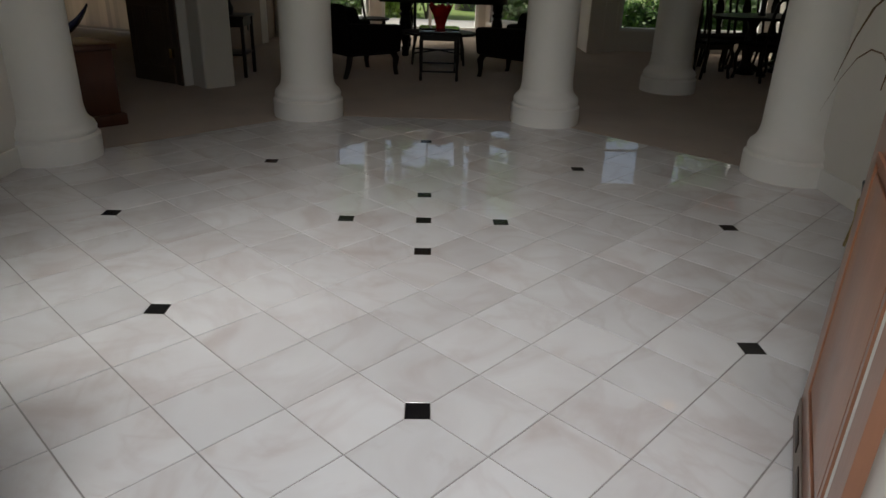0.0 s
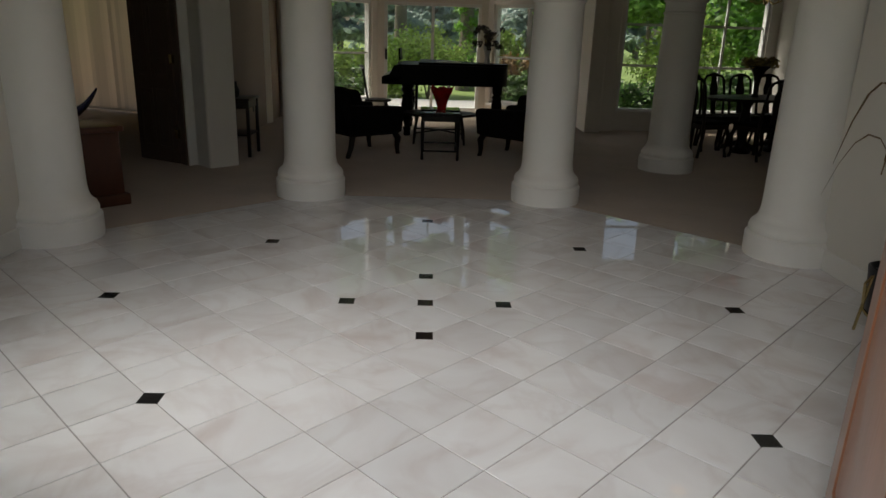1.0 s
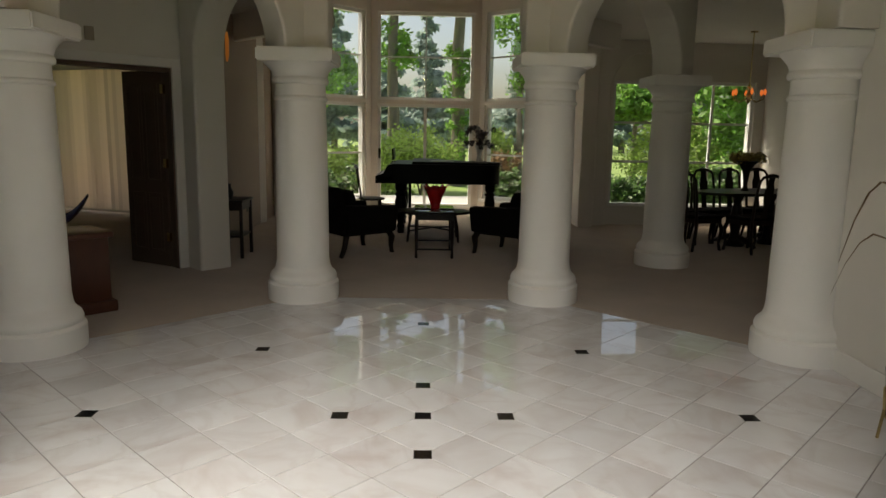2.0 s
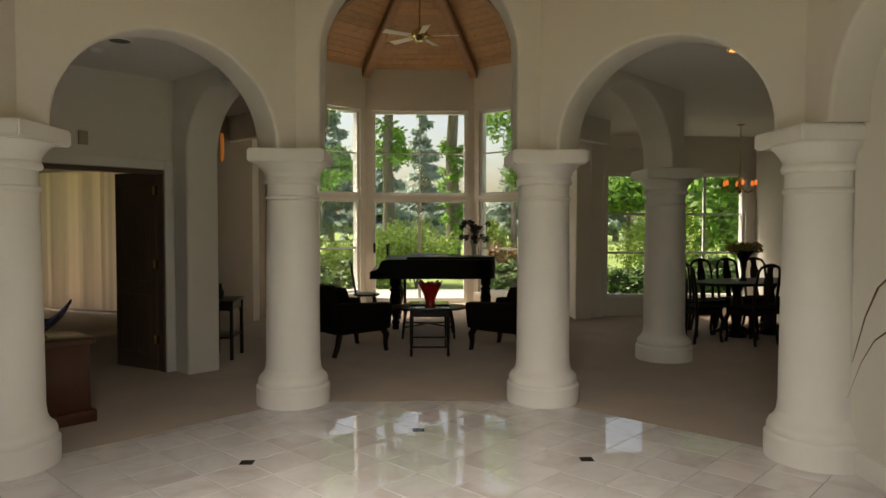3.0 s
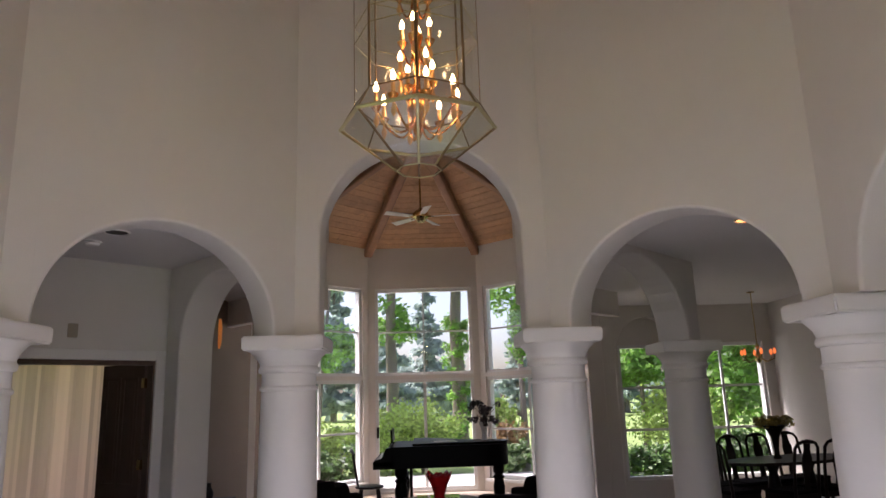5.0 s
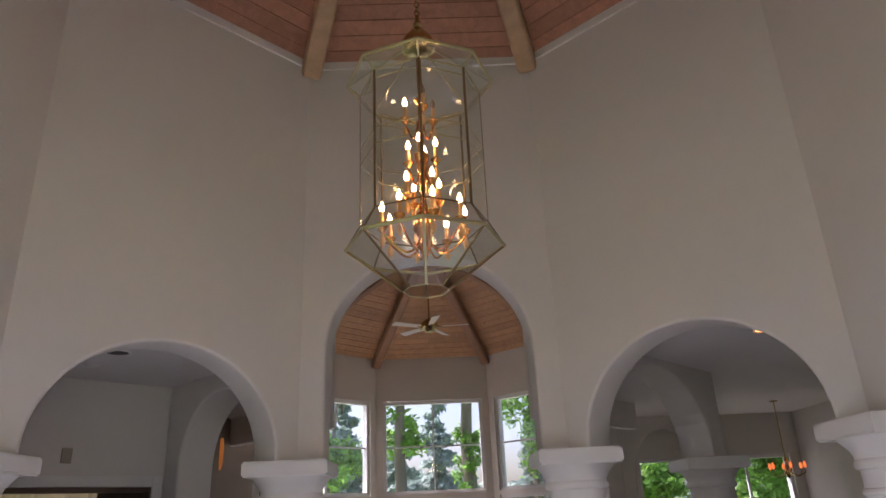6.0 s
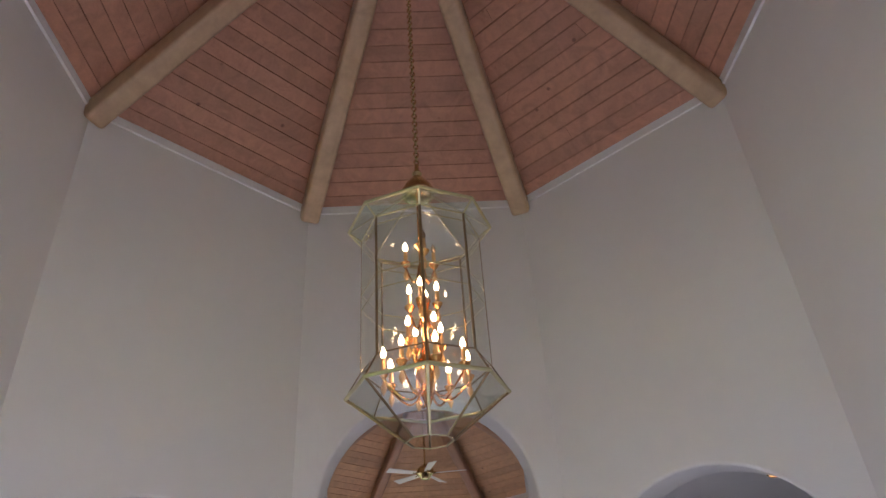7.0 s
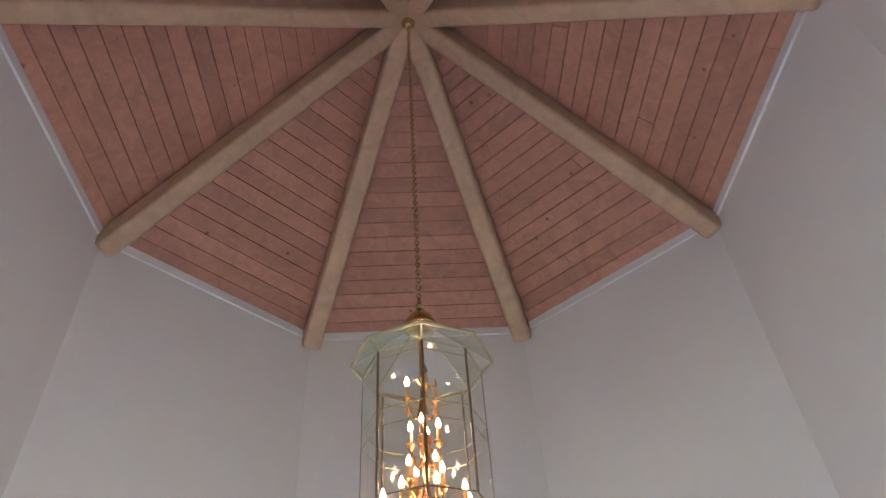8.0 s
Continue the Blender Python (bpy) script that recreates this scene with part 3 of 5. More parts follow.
for k, lbl in ((0, "middle"), (1, "side"), (7, "side")):
    m = oct_frame(k, APO, 0, PY)
    if k == 0:
        d = window("window_doors", m, -0.90, 0.90, 0.04, 1.98, [(0.0, 0.028)], [], "white framed glazed garden doors with a dark handle")
        part("door_handle", lathe([(0.0, -0.10), (0.02, -0.09), (0.022, 0.09), (0.0, 0.10)], 10, cap=False), mat("bronze_handle", (0.03, 0.028, 0.025), 0.4, 0.8), d, "dark handle", pose(-0.86, -0.085, 1.05))
        window("window_upper", m, -0.90, 0.90, 2.05, 3.65, [(0.0, 0.012)], [(2.845, 0.014)], "white framed fixed window above the garden doors")
    else:
        window("window_lower", m, -0.90, 0.90, 0.22, 1.98, [(0.0, 0.022)], [(1.06, 0.018)], "tall white framed sash window of the bay")
        window("window_upper", m, -0.90, 0.90, 2.05, 3.65, [(0.0, 0.022)], [(2.845, 0.014)], "white framed fixed window of the bay")
        structure("window_sill", box(-0.95, 0.95, -0.16, 0.0, 0.17, 0.22, m, 0.006), FRAMEP, "white painted window sill", "window sill")
window("window_sidelight", oct_frame(5, APO), -0.15, 0.75, 0.0, 2.4, [(0.3, 0.02)], [], "white framed glazed sidelight of the entrance")
window("window_dining", pose(0, DY + 0.10, 0), WX0, WX1, WZ0, WZ1, [(3.85, 0.03), (4.09, 0.03), (4.70, 0.018)], [(1.045, 0.018), (1.68, 0.018)], "white framed dining room window with six tall panes", stile=0.045)

# ---------------------------------------------------------------- lantern chandelier in the rotunda
BULB = glow("warm_bulb", (1.0, 0.60, 0.26), 22.0)
OFFB = mat("unlit_bulb_glass", (0.75, 0.55, 0.35), 0.1, transmission=0.6)
CANDLE = mat("candle_sleeve", (0.80, 0.50, 0.22), 0.3, 0.7)
BEVG = mat("bevelled_glass", (0.93, 0.96, 0.93), 0.02, transmission=1.0, ior=1.45)
PALEC = mat("pale_brass_came", (0.50, 0.46, 0.25), 0.35, 0.7, var=0.12, scale=14)
DARKC = mat("dark_brass_post", (0.26, 0.19, 0.10), 0.32, 0.9, var=0.25, scale=16)
GOLD = mat("antique_gold", (0.82, 0.42, 0.13), 0.2, 1.0, var=0.2, scale=20)


def octring(r, z):
    """Eight corners round the axis, one of them towards the entrance."""
    return [Vector((r * math.cos(radians(45 * i - 90)), r * math.sin(radians(45 * i - 90)), z)) for i in range(8)]


def pane_between(a, b, c, d, t=0.004):
    bm = bmesh.new()
    n = (b - a).cross(d - a).normalized() * t / 2
    v = [bm.verts.new(p + s * n) for s in (-1, 1) for p in (a, b, c, d)]
    for q in ((0, 1, 2, 3), (7, 6, 5, 4), (0, 4, 5, 1), (1, 5, 6, 2), (2, 6, 7, 3), (3, 7, 4, 0)):
        bm.faces.new([v[i] for i in q])
    return bm


def lantern(m):
    c = thing("chandelier", m, "large eight-sided brass and glass lantern with lit candle bulbs", "chandelier")
    roof, crown, top, foot, skirt, base = [octring(r, z) for r, z in ((0.06, 3.885), (0.352, 3.672), (0.288, 3.617), (0.287, 2.928), (0.353, 2.812), (0.10, 2.612))]
    for ring, rad, met in ((crown, 0.0075, PALEC), (top, 0.0045, PALEC), (foot, 0.004, DARKC), (skirt, 0.009, PALEC), (base, 0.003, PALEC)):
        for i in range(8):
            part("came", tube([ring[i], ring[(i + 1) % 8]], rad, 6), met, c)
    # paired rails round the body
    for z in (3.575, 3.315, 3.235):
        rg = octring(0.287, z)
        for i in range(8):
            part("rail", tube([rg[i], rg[(i + 1) % 8]], 0.0035, 5), PALEC, c)
    for i in range(8):
        j = (i + 1) % 8
        part("post", tube([top[i], foot[i]], 0.0035 if i in (2, 6) else 0.0065, 8), DARKC, c)
        part("hip", tube([crown[i], top[i]], 0.005, 6), PALEC, c)
        part("hip", tube([roof[i], crown[i]], 0.004, 6), PALEC, c)
        part("hip", tube([foot[i], skirt[i]], 0.005, 6), DARKC, c)
        # front skirt hip alone in pale metal: its glint is put into the colour
        part("hip", tube([skirt[i], base[i]], 0.006, 6), PALEC if i == 0 else DARKC, c)
        for lo, hi in ((top, crown), (foot, top), (skirt, foot), (base, skirt), (crown, roof)):
            p = part("pane", pane_between(lo[i], lo[j], hi[j], hi[i]), BEVG, c)
            p.visible_shadow = False
    part("cap", lathe([(0.062, 3.875), (0.085, 3.885), (0.088, 3.905), (0.07, 3.945), (0.04, 3.985), (0.02, 4.01), (0.026, 4.03), (0.012, 4.055), (0.01, 4.09)], 20), BRASS, c)
    part("stem", lathe([(0.012, 3.88), (0.012, 3.6), (0.03, 3.58), (0.012, 3.55), (0.012, 3.30), (0.035, 3.27), (0.02, 3.22), (0.014, 3.18), (0.014, 3.0), (0.045, 2.96), (0.05, 2.9), (0.025, 2.86), (0.03, 2.82), (0.012, 2.77), (0.002, 2.74)], 14), GOLD, c)
    # candle tiers: reach, height of the candle cup, number, turn
    for reach, z, n, turn in ((0.19, 2.91, 8, 12), (0.085, 3.06, 4, 30), (0.065, 3.25, 4, -10), (0.08, 3.50, 3, 40)):
        for i in range(n):
            lit = z < 3.5 or i == 1
            a = radians(turn + 360 * i / n)
            d = Vector((math.cos(a), math.sin(a), 0))
            pts = []
            for q in range(9):
                s = q / 8
                pts.append(d * (0.012 + (reach - 0.012) * s) + Vector((0, 0, z - 0.03 - 0.10 * math.sin(math.pi * s ** 0.8) * (1 - 0.25 * s))))
            part("arm", tube(pts, 0.0055, 6), GOLD, c)
            at = Matrix.Translation(d * reach)
            part("cup", lathe([(0.004, z - 0.035), (0.016, z - 0.02), (0.026, z - 0.002), (0.024, z), (0.010, z + 0.002)], 10, at), GOLD, c)
            part("candle", lathe([(0.0095, z), (0.0105, z + 0.03), (0.009, z + 0.065)], 8, at), CANDLE, c)
            part("drop", lathe([(0.001, z - 0.105), (0.011, z - 0.085), (0.014, z - 0.07), (0.006, z - 0.045), (0.004, z - 0.03)], 8, at), CANDLE, c, "amber gold drop")
            part("bulb", lathe([(0.006, z + 0.065), (0.0115, z + 0.078), (0.0125, z + 0.088), (0.008, z + 0.102), (0.0015, z + 0.118)], 10, at), BULB if lit else OFFB, c, "lit flame-shaped bulb" if lit else "unlit flame-shaped bulb")
    return c


lantern(pose(0, 0, 0))


def chain(m, z0, z1, link, label):
    c = thing("chain", m, label, "chain")
    n = int((z1 - z0) / (link * 0.74))
    me = None
    for i in range(n):
        if me is None:
            pts = [(0.35 * link * math.cos(2 * math.pi * q / 12), 0, 0.5 * link * math.sin(2 * math.pi * q / 12)) for q in range(13)]
            me = mesh("link", tube(pts, link * 0.085, 5), BRASS)
        ob = new("link", me)
        ob.parent = c
        ob.matrix_basis = Matrix.Translation((0, 0, z0 + (i + 0.5) * link * 0.74)) @ Matrix.Rotation(radians(90 * (i % 2) + 20), 4, "Z")
    part("canopy", lathe([(0.012, z1 - 0.06), (0.03, z1 - 0.05), (0.055, z1 - 0.015), (0.06, z1)], 20), BRASS, c)
    return c


chain(pose(0, 0, 0), 4.09, APEX - 0.262, 0.038, "twisted brass chain from the beam hub to the lantern")

# ---------------------------------------------------------------- ceiling fan in the piano room
FANW = mat("cream_fan_blade", (0.72, 0.70, 0.62), 0.4, var=0.08, scale=6)
fan = thing("ceiling_fan", pose(0, PY, 0), "cream ceiling fan with brass motor hanging on a rod", "ceiling fan")
part("rod", lathe([(0.012, 4.45), (0.012, PAPEX - 0.25)], 10), BRASS, fan)
part("motor", lathe([(0.02, 4.28), (0.06, 4.29), (0.08, 4.33), (0.12, 4.36), (0.125, 4.42), (0.09, 4.46), (0.03, 4.50)], 24), BRASS, fan)
bl = box(0.16, 0.60, -0.055, 0.055, -0.004, 0.004, bevel=0.003)
for v in bl.verts:
    v.co.y *= 0.8 + 0.35 * (v.co.x - 0.16) / 0.44
blm = mesh("blade", bl, FANW)
irm = mesh("blade_iron", tube([(0.08, 0, 0.0), (0.13, 0, 0.01), (0.20, 0, -0.003)], 0.012, 6), BRASS)
for i in range(5):
    for nm, me in (("blade", blm), ("blade_iron", irm)):
        ob = new(nm, me)
        ob.parent = fan
        ob.matrix_basis = Matrix.Translation((0, 0, 4.37)) @ Matrix.Rotation(radians(-8 + 72 * i), 4, "Z") @ Matrix.Rotation(radians(12), 4, "X")

# ---------------------------------------------------------------- furniture materials
LACQ = mat("black_lacquer", (0.005, 0.004, 0.004), 0.42, var=0.3, scale=3, spec=0.12)
EBON = mat("dark_mahogany", (0.014, 0.007, 0.005), 0.4, var=0.5, scale=8, stretch=(1, 1, 0.2), spec=0.3)
UPH = mat("black_upholstery", (0.0065, 0.005, 0.005), 0.85, var=0.4, scale=14, bump=0.3, bscale=180, spec=0.2)
CHERRY = mat("cherry_chest", (0.10, 0.032, 0.016), 0.4, var=0.35, scale=4, stretch=(1, 1, 0.25), coat=0.3, distort=1.0)
REDG = mat("red_glass", (0.75, 0.03, 0.03), 0.05, var=0.5, scale=10, transmission=0.55)
IVORY = mat("ivory", (0.75, 0.72, 0.62), 0.25, var=0.05)
TABLEG = mat("table_glass", (0.05, 0.06, 0.06), 0.03, coat=0.6)
VASE = mat("white_porcelain", (0.72, 0.72, 0.72), 0.2, var=0.05, scale=5, coat=0.5)
POTB = mat("black_pot", (0.008, 0.008, 0.008), 0.4, var=0.3, scale=6)
DARKFL = leafy("dark_blooms", (0.05, 0.04, 0.045), 0.6, 0.2)
YELFL = leafy("dried_yellow_blooms", (0.30, 0.24, 0.07), 0.5, 0.3)
DRYLEAF = leafy("dry_palm_leaf", (0.20, 0.12, 0.05), 0.3, 0.25)


def leg_turned(h, r, seg=14):
    return lathe([(r * 0.45, 0), (r * 0.6, 0.02 * h), (r * 0.55, 0.10 * h), (r * 0.75, 0.16 * h), (r * 0.5, 0.2 * h), (r * 0.95, 0.45 * h), (r * 1.05, 0.62 * h), (r * 0.8, 0.74 * h), (r * 1.1, 0.78 * h), (r * 0.7, 0.82 * h), (r * 1.0, 0.88 * h), (r * 1.0, h)], seg)


# ---------------------------------------------------------------- grand piano, keyboard at its left end
def piano(m):
    p = thing("grand_piano", m, "black lacquered grand piano with thick turned legs and closed lid", "piano")
    L, W, z0, z1 = 1.56, 1.38, 0.735, 1.045
    out = [(0, 0), (L * 0.80, 0.0)]
    out += [(L * 0.80 + 0.20 * L * math.sin(a), 0.30 - 0.30 * math.cos(a)) for a in [radians(q) for q in range(15, 181, 15)]]
    out += [(L * 0.70, 0.66), (L * 0.60, 0.80), (L * 0.50, 1.02), (L * 0.42, 1.22), (L * 0.30, W), (0, W)]
    part("rim", prism(out, z0, z1 - 0.035), LACQ, p)
    bm = prism([(x * 1.006 - 0.005, y * 1.012 - 0.008) for x, y in out if x > 0.28] + [(0.28, W + 0.008), (0.28, -0.008)], z1 - 0.03, z1)
    part("lid", bm, LACQ, p)
    part("key_bed", box(-0.24, 0.0, 0.0, W, z0 + 0.03, z0 + 0.10, bevel=0.008), LACQ, p)
    for y in (0.0, W - 0.07):
        bm = prism([(-0.24, 0), (0.02, 0), (0.02, 0.27), (-0.07, 0.26), (-0.13, 0.14), (-0.24, 0.10)], 0, 0.07, None, Matrix.Translation((0, y + 0.07, z0)) @ Matrix.Rotation(radians(90), 4, "X"))
        part("cheek", bm, LACQ, p)
    part("keys", box(-0.20, -0.05, 0.09, W - 0.09, z0 + 0.10, z0 + 0.12), IVORY, p, "ivory white keys")
    part("fallboard", box(-0.05, -0.03, 0.07, W - 0.07, z0 + 0.10, z0 + 0.26), LACQ, p)
    part("music_desk", box(0.06, 0.08, 0.30, 1.05, z1 + 0.002, z1 + 0.17, Matrix.Translation((0, 0, 0)) @ Matrix.Rotation(radians(-4), 4, "Y"), 0.005), LACQ, p)
    for x, y, r in ((0.12, 0.16, 0.085), (0.12, W - 0.16, 0.085), (L * 0.91, 0.26, 0.075)):
        lg = part("leg", leg_turned(z0, r), LACQ, p, "", pose(x, y, 0))
        part("caster", lathe([(0.018, 0.0), (0.022, 0.01), (0.018, 0.02)], 10), BRASS, lg)
    part("pedal_lyre", box(0.22, 0.26, W / 2 - 0.12, W / 2 + 0.12, 0.12, z0, bevel=0.01), LACQ, p)
    return p


piano(pose(-0.46, 6.35, 0))
PZ = 1.045


# ---------------------------------------------------------------- flowers in vases
def blooms(bm, rng, centre, rx, rz, n, size):
    for _ in range(n):
        while True:
            p = Vector((rng.uniform(-1, 1), rng.uniform(-1, 1), rng.uniform(-1, 1)))
            if p.length < 1:
                break
        p = Vector((p.x * rx, p.y * rx, p.z * rz)) + centre
        a = Vector((rng.gauss(0, 1), rng.gauss(0, 1), rng.gauss(0, 1))).normalized()
        b = a.orthogonal().normalized()
        s = size * rng.uniform(0.6, 1.3)
        v = [bm.verts.new(p + q) for q in (a * s, b * s * 0.6, -a * s, -b * s * 0.6)]
        bm.faces.new(v)


def flower_vase(name, m, prof, cluster, mat_v, mat_f, label, stems=9, seed=3):
    c = thing(name, m, label, "vase")
    part("vase", lathe(prof, 20), mat_v, c)
    rng = random.Random(seed)
    centre, rx, rz, n, size = cluster
    st = bmesh.new()
    for i in range(stems):
        a = rng.uniform(0, 6.28)
        e = Vector(centre) + Vector((math.cos(a) * rx * 0.7, math.sin(a) * rx * 0.7, rng.uniform(-0.3, 0.8) * rz))
        tube([(0, 0, prof[-1][1] - 0.03), (e.x * 0.4, e.y * 0.4, (prof[-1][1] + e.z) / 2), e], 0.003, 5, st)
    part("stems", st, DRYLEAF, c)
    for i in range(stems * 2):
        bm = bmesh.new()
        a = rng.uniform(0, 6.28)
        r = rx * math.sqrt(rng.random())
        p = Vector(centre) + Vector((math.cos(a) * r, math.sin(a) * r, rng.uniform(-1, 1) * rz))
        blooms(bm, rng, p, rx * 0.24, rx * 0.2, n, size)
        part("bloom", bm, mat_f, c)
    return c


flower_vase("flower_vase", pose(0.80, 6.75, PZ), [(0.04, 0), (0.045, 0.02), (0.03, 0.07), (0.035, 0.13), (0.07, 0.24), (0.065, 0.245)], ((0, 0, 0.37), 0.21, 0.15, 22, 0.028), VASE, DARKFL, "white vase of dark flowers standing on the piano")
part_mu = part("sheet_music", box(0, 0.30, 0, 0.22, 0, 0.012, bevel=0.002), IVORY, None, "", pose(0.12, 6.42, PZ + 0.001, 0, 0, 12))
tagged(part_mu, "pale sheet music lying on the piano lid", "sheet music")


# ---------------------------------------------------------------- chairs
def armchair(m):
    """Faces +x; origin on the floor under its middle."""
    c = thing("armchair", m, "dark upholstered armchair with curved wooden legs", "armchair", "armchairs by the low tables")
    part("seat_frame", box(-0.36, 0.34, -0.36, 0.36, 0.25, 0.36, bevel=0.03), UPH, c)
    part("seat_cushion", box(-0.20, 0.33, -0.25, 0.25, 0.345, 0.455, bevel=0.04), UPH, c)
    bm = box(-0.38, -0.21, -0.34, 0.34, 0.27, 0.91, bevel=0.05)
    for v in bm.verts:
        v.co.x -= max(0, v.co.z - 0.36) * 0.28
        v.co.z -= 0.12 * (v.co.y / 0.34) ** 2 * (v.co.z > 0.6)
    part("backrest", bm, UPH, c)
    for s in (-1, 1):
        bm = box(-0.34, 0.36, -0.07, 0.07, 0.27, 0.585, bevel=0.045)
        for v in bm.verts:
            if v.co.z > 0.45:
                v.co.x += 0.03 * (v.co.x > 0)
                v.co.z += 0.05 * (0.3 - v.co.x) * (v.co.x < 0.3)
        part("arm", bm, UPH, c, "", pose(0, s * 0.335, 0))
        part("front_leg", tube([(0.30, s * 0.31, 0.27), (0.345, s * 0.315, 0.2), (0.335, s * 0.31, 0.1), (0.345, s * 0.31, 0.03), (0.355, s * 0.31, 0.0)], [0.040, 0.042, 0.030, 0.026, 0.030], 10), EBON, c)
        part("back_leg", tube([(-0.30, s * 0.31, 0.28), (-0.33, s * 0.31, 0.12), (-0.38, s * 0.31, 0.0)], [0.038, 0.032, 0.028], 8), EBON, c)
    bm = box(-0.07, 0.07, -0.20, 0.20, -0.17, 0.17, bevel=0.06)
    part("pillow", bm, UPH, c, "", pose(-0.12, 0.02, 0.60, 0, -18, 0))
    return c


ac = armchair(pose(-0.86, 4.91, 0, 0, 0, 39))
copy_thing(ac, pose(1.09, 4.93, 0, 0, 0, 141))


def splat_chair(m, label="dark wooden dining chair with a pierced splat back"):
    """Faces +y; high back with rounded crest and a central splat."""
    c = thing("dining_chair", m, label, "chair", "chairs round the dining table")
    bm = prism([(-0.20, -0.20), (0.20, -0.20), (0.235, 0.22), (-0.235, 0.22)], 0.425, 0.465)
    bmesh.ops.bevel(bm, geom=list(bm.edges), offset=0.012, segments=2, affect="EDGES")
    part("seat", bm, UPH, c)
    part("apron", prism([(-0.19, -0.19), (0.19, -0.19), (0.222, 0.205), (-0.222, 0.205)], 0.365, 0.426), EBON, c)
    for s in (-1, 1):
        part("leg", tube([(s * 0.20, 0.19, 0.37), (s * 0.225, 0.215, 0.28), (s * 0.205, 0.195, 0.10), (s * 0.22, 0.21, 0.0)], [0.026, 0.03, 0.016, 0.022], 8), EBON, c)
        part("back_post", tube([(s * 0.20, -0.24, 0.0), (s * 0.185, -0.19, 0.25), (s * 0.185, -0.19, 0.45), (s * 0.195, -0.22, 0.70), (s * 0.185, -0.255, 0.93), (s * 0.14, -0.265, 0.985)], [0.018, 0.02, 0.02, 0.018, 0.018, 0.016], 8), EBON, c)
    part("crest", tube([(-0.15, -0.265, 0.98), (-0.07, -0.27, 1.0), (0, -0.272, 1.005), (0.07, -0.27, 1.0), (0.15, -0.265, 0.98)], [0.016, 0.022, 0.026, 0.022, 0.016], 8), EBON, c)
    bm = prism([(-0.05, 0), (0.05, 0), (0.035, 0.12), (0.07, 0.26), (0.075, 0.36), (0.045, 0.46), (0.05, 0.53), (-0.05, 0.53), (-0.045, 0.46), (-0.075, 0.36), (-0.07, 0.26), (-0.035, 0.12)], -0.006, 0.006, None,
               Matrix.Translation((0, -0.195, 0.46)) @ Matrix.Rotation(radians(98), 4, "X"))
    part("splat", bm, EBON, c)
    return c


TX, TY = 4.55, 5.88
first = None
for x, y, face in ((3.72, 6.04, -72), (4.14, 6.19, -66), (4.58, 6.36, -70), (5.05, 6.52, -75), (4.24, 5.30, 112), (4.74, 5.50, 106), (3.60, 5.46, 22)):
    m = Matrix.Translation((x, y, 0)) @ Matrix.Rotation(radians(face - 90), 4, "Z")
    if first is None:
        first = splat_chair(m)
    else:
        copy_thing(first, m)
tb = thing("dining_table", pose(TX, TY, 0, 0, 0, 20), "dark polished oval dining table on two pedestals", "table")
bm = prism([(0.95 * math.cos(radians(q)), 0.44 * math.sin(radians(q))) for q in range(0, 360, 10)], 0.715, 0.75)
bmesh.ops.bevel(bm, geom=[e for e in bm.edges if abs(e.verts[0].co.z - e.verts[1].co.z) < 1e-6], offset=0.01, segments=2, affect="EDGES")
part("tabletop", bm, EBON, tb)
for x in (-0.3, 0.3):
    part("pedestal", lathe([(0.13, 0.0), (0.14, 0.04), (0.08, 0.08), (0.06, 0.2), (0.09, 0.35), (0.07, 0.5), (0.05, 0.6), (0.10, 0.716)], 18), EBON, tb, "", pose(x, 0, 0))
    for s in (-1, 1):
        part("foot", tube([(x, s * 0.08, 0.13), (x, s * 0.25, 0.08), (x, s * 0.36, 0.025)], [0.04, 0.035, 0.025], 8), EBON, tb)
flower_vase("flower_arrangement", pose(TX - 0.16, TY - 0.02, 0.75), [(0.05, 0), (0.055, 0.015), (0.03, 0.05), (0.03, 0.12), (0.05, 0.26), (0.10, 0.36), (0.15, 0.40), (0.145, 0.405)], ((0, 0, 0.45), 0.25, 0.045, 34, 0.024), POTB, YELFL, "tall dark vase of dried yellow flowers on the dining table", 14, 8)

# Windsor chair at the keyboard
wc = thing("windsor_chair", pose(-0.80, 7.05, 0, 0, 0, -80), "dark wooden stick-back chair at the piano", "chair")
part("seat", lathe([(0.17, 0.43), (0.20, 0.44), (0.20, 0.46), (0.16, 0.47)], 20), EBON, wc)
for x, y in ((-.15, -.15), (.15, -.15), (-.15, .15), (.15, .15)):
    part("leg", tube([(x * 0.75, y * 0.75, 0.44), (x * 0.9, y * 0.9, 0.25), (x * 1.2, y * 1.2, 0.0)], [0.016, 0.021, 0.013], 8), EBON, wc)
for i in range(5):
    x = -0.14 + 0.07 * i
    part("spindle", tube([(x * 0.9, -0.16, 0.46), (x, -0.20, 0.70), (x * 1.15, -0.235, 0.92)], 0.008, 6), EBON, wc)
part("top_rail", tube([(-0.19, -0.225, 0.90), (-0.08, -0.25, 0.94), (0.08, -0.25, 0.94), (0.19, -0.225, 0.90)], [0.014, 0.022, 0.022, 0.014], 8), EBON, wc)
part("stretcher", tube([(-0.16, 0, 0.2), (0.16, 0, 0.2)], 0.011, 6), EBON, wc)

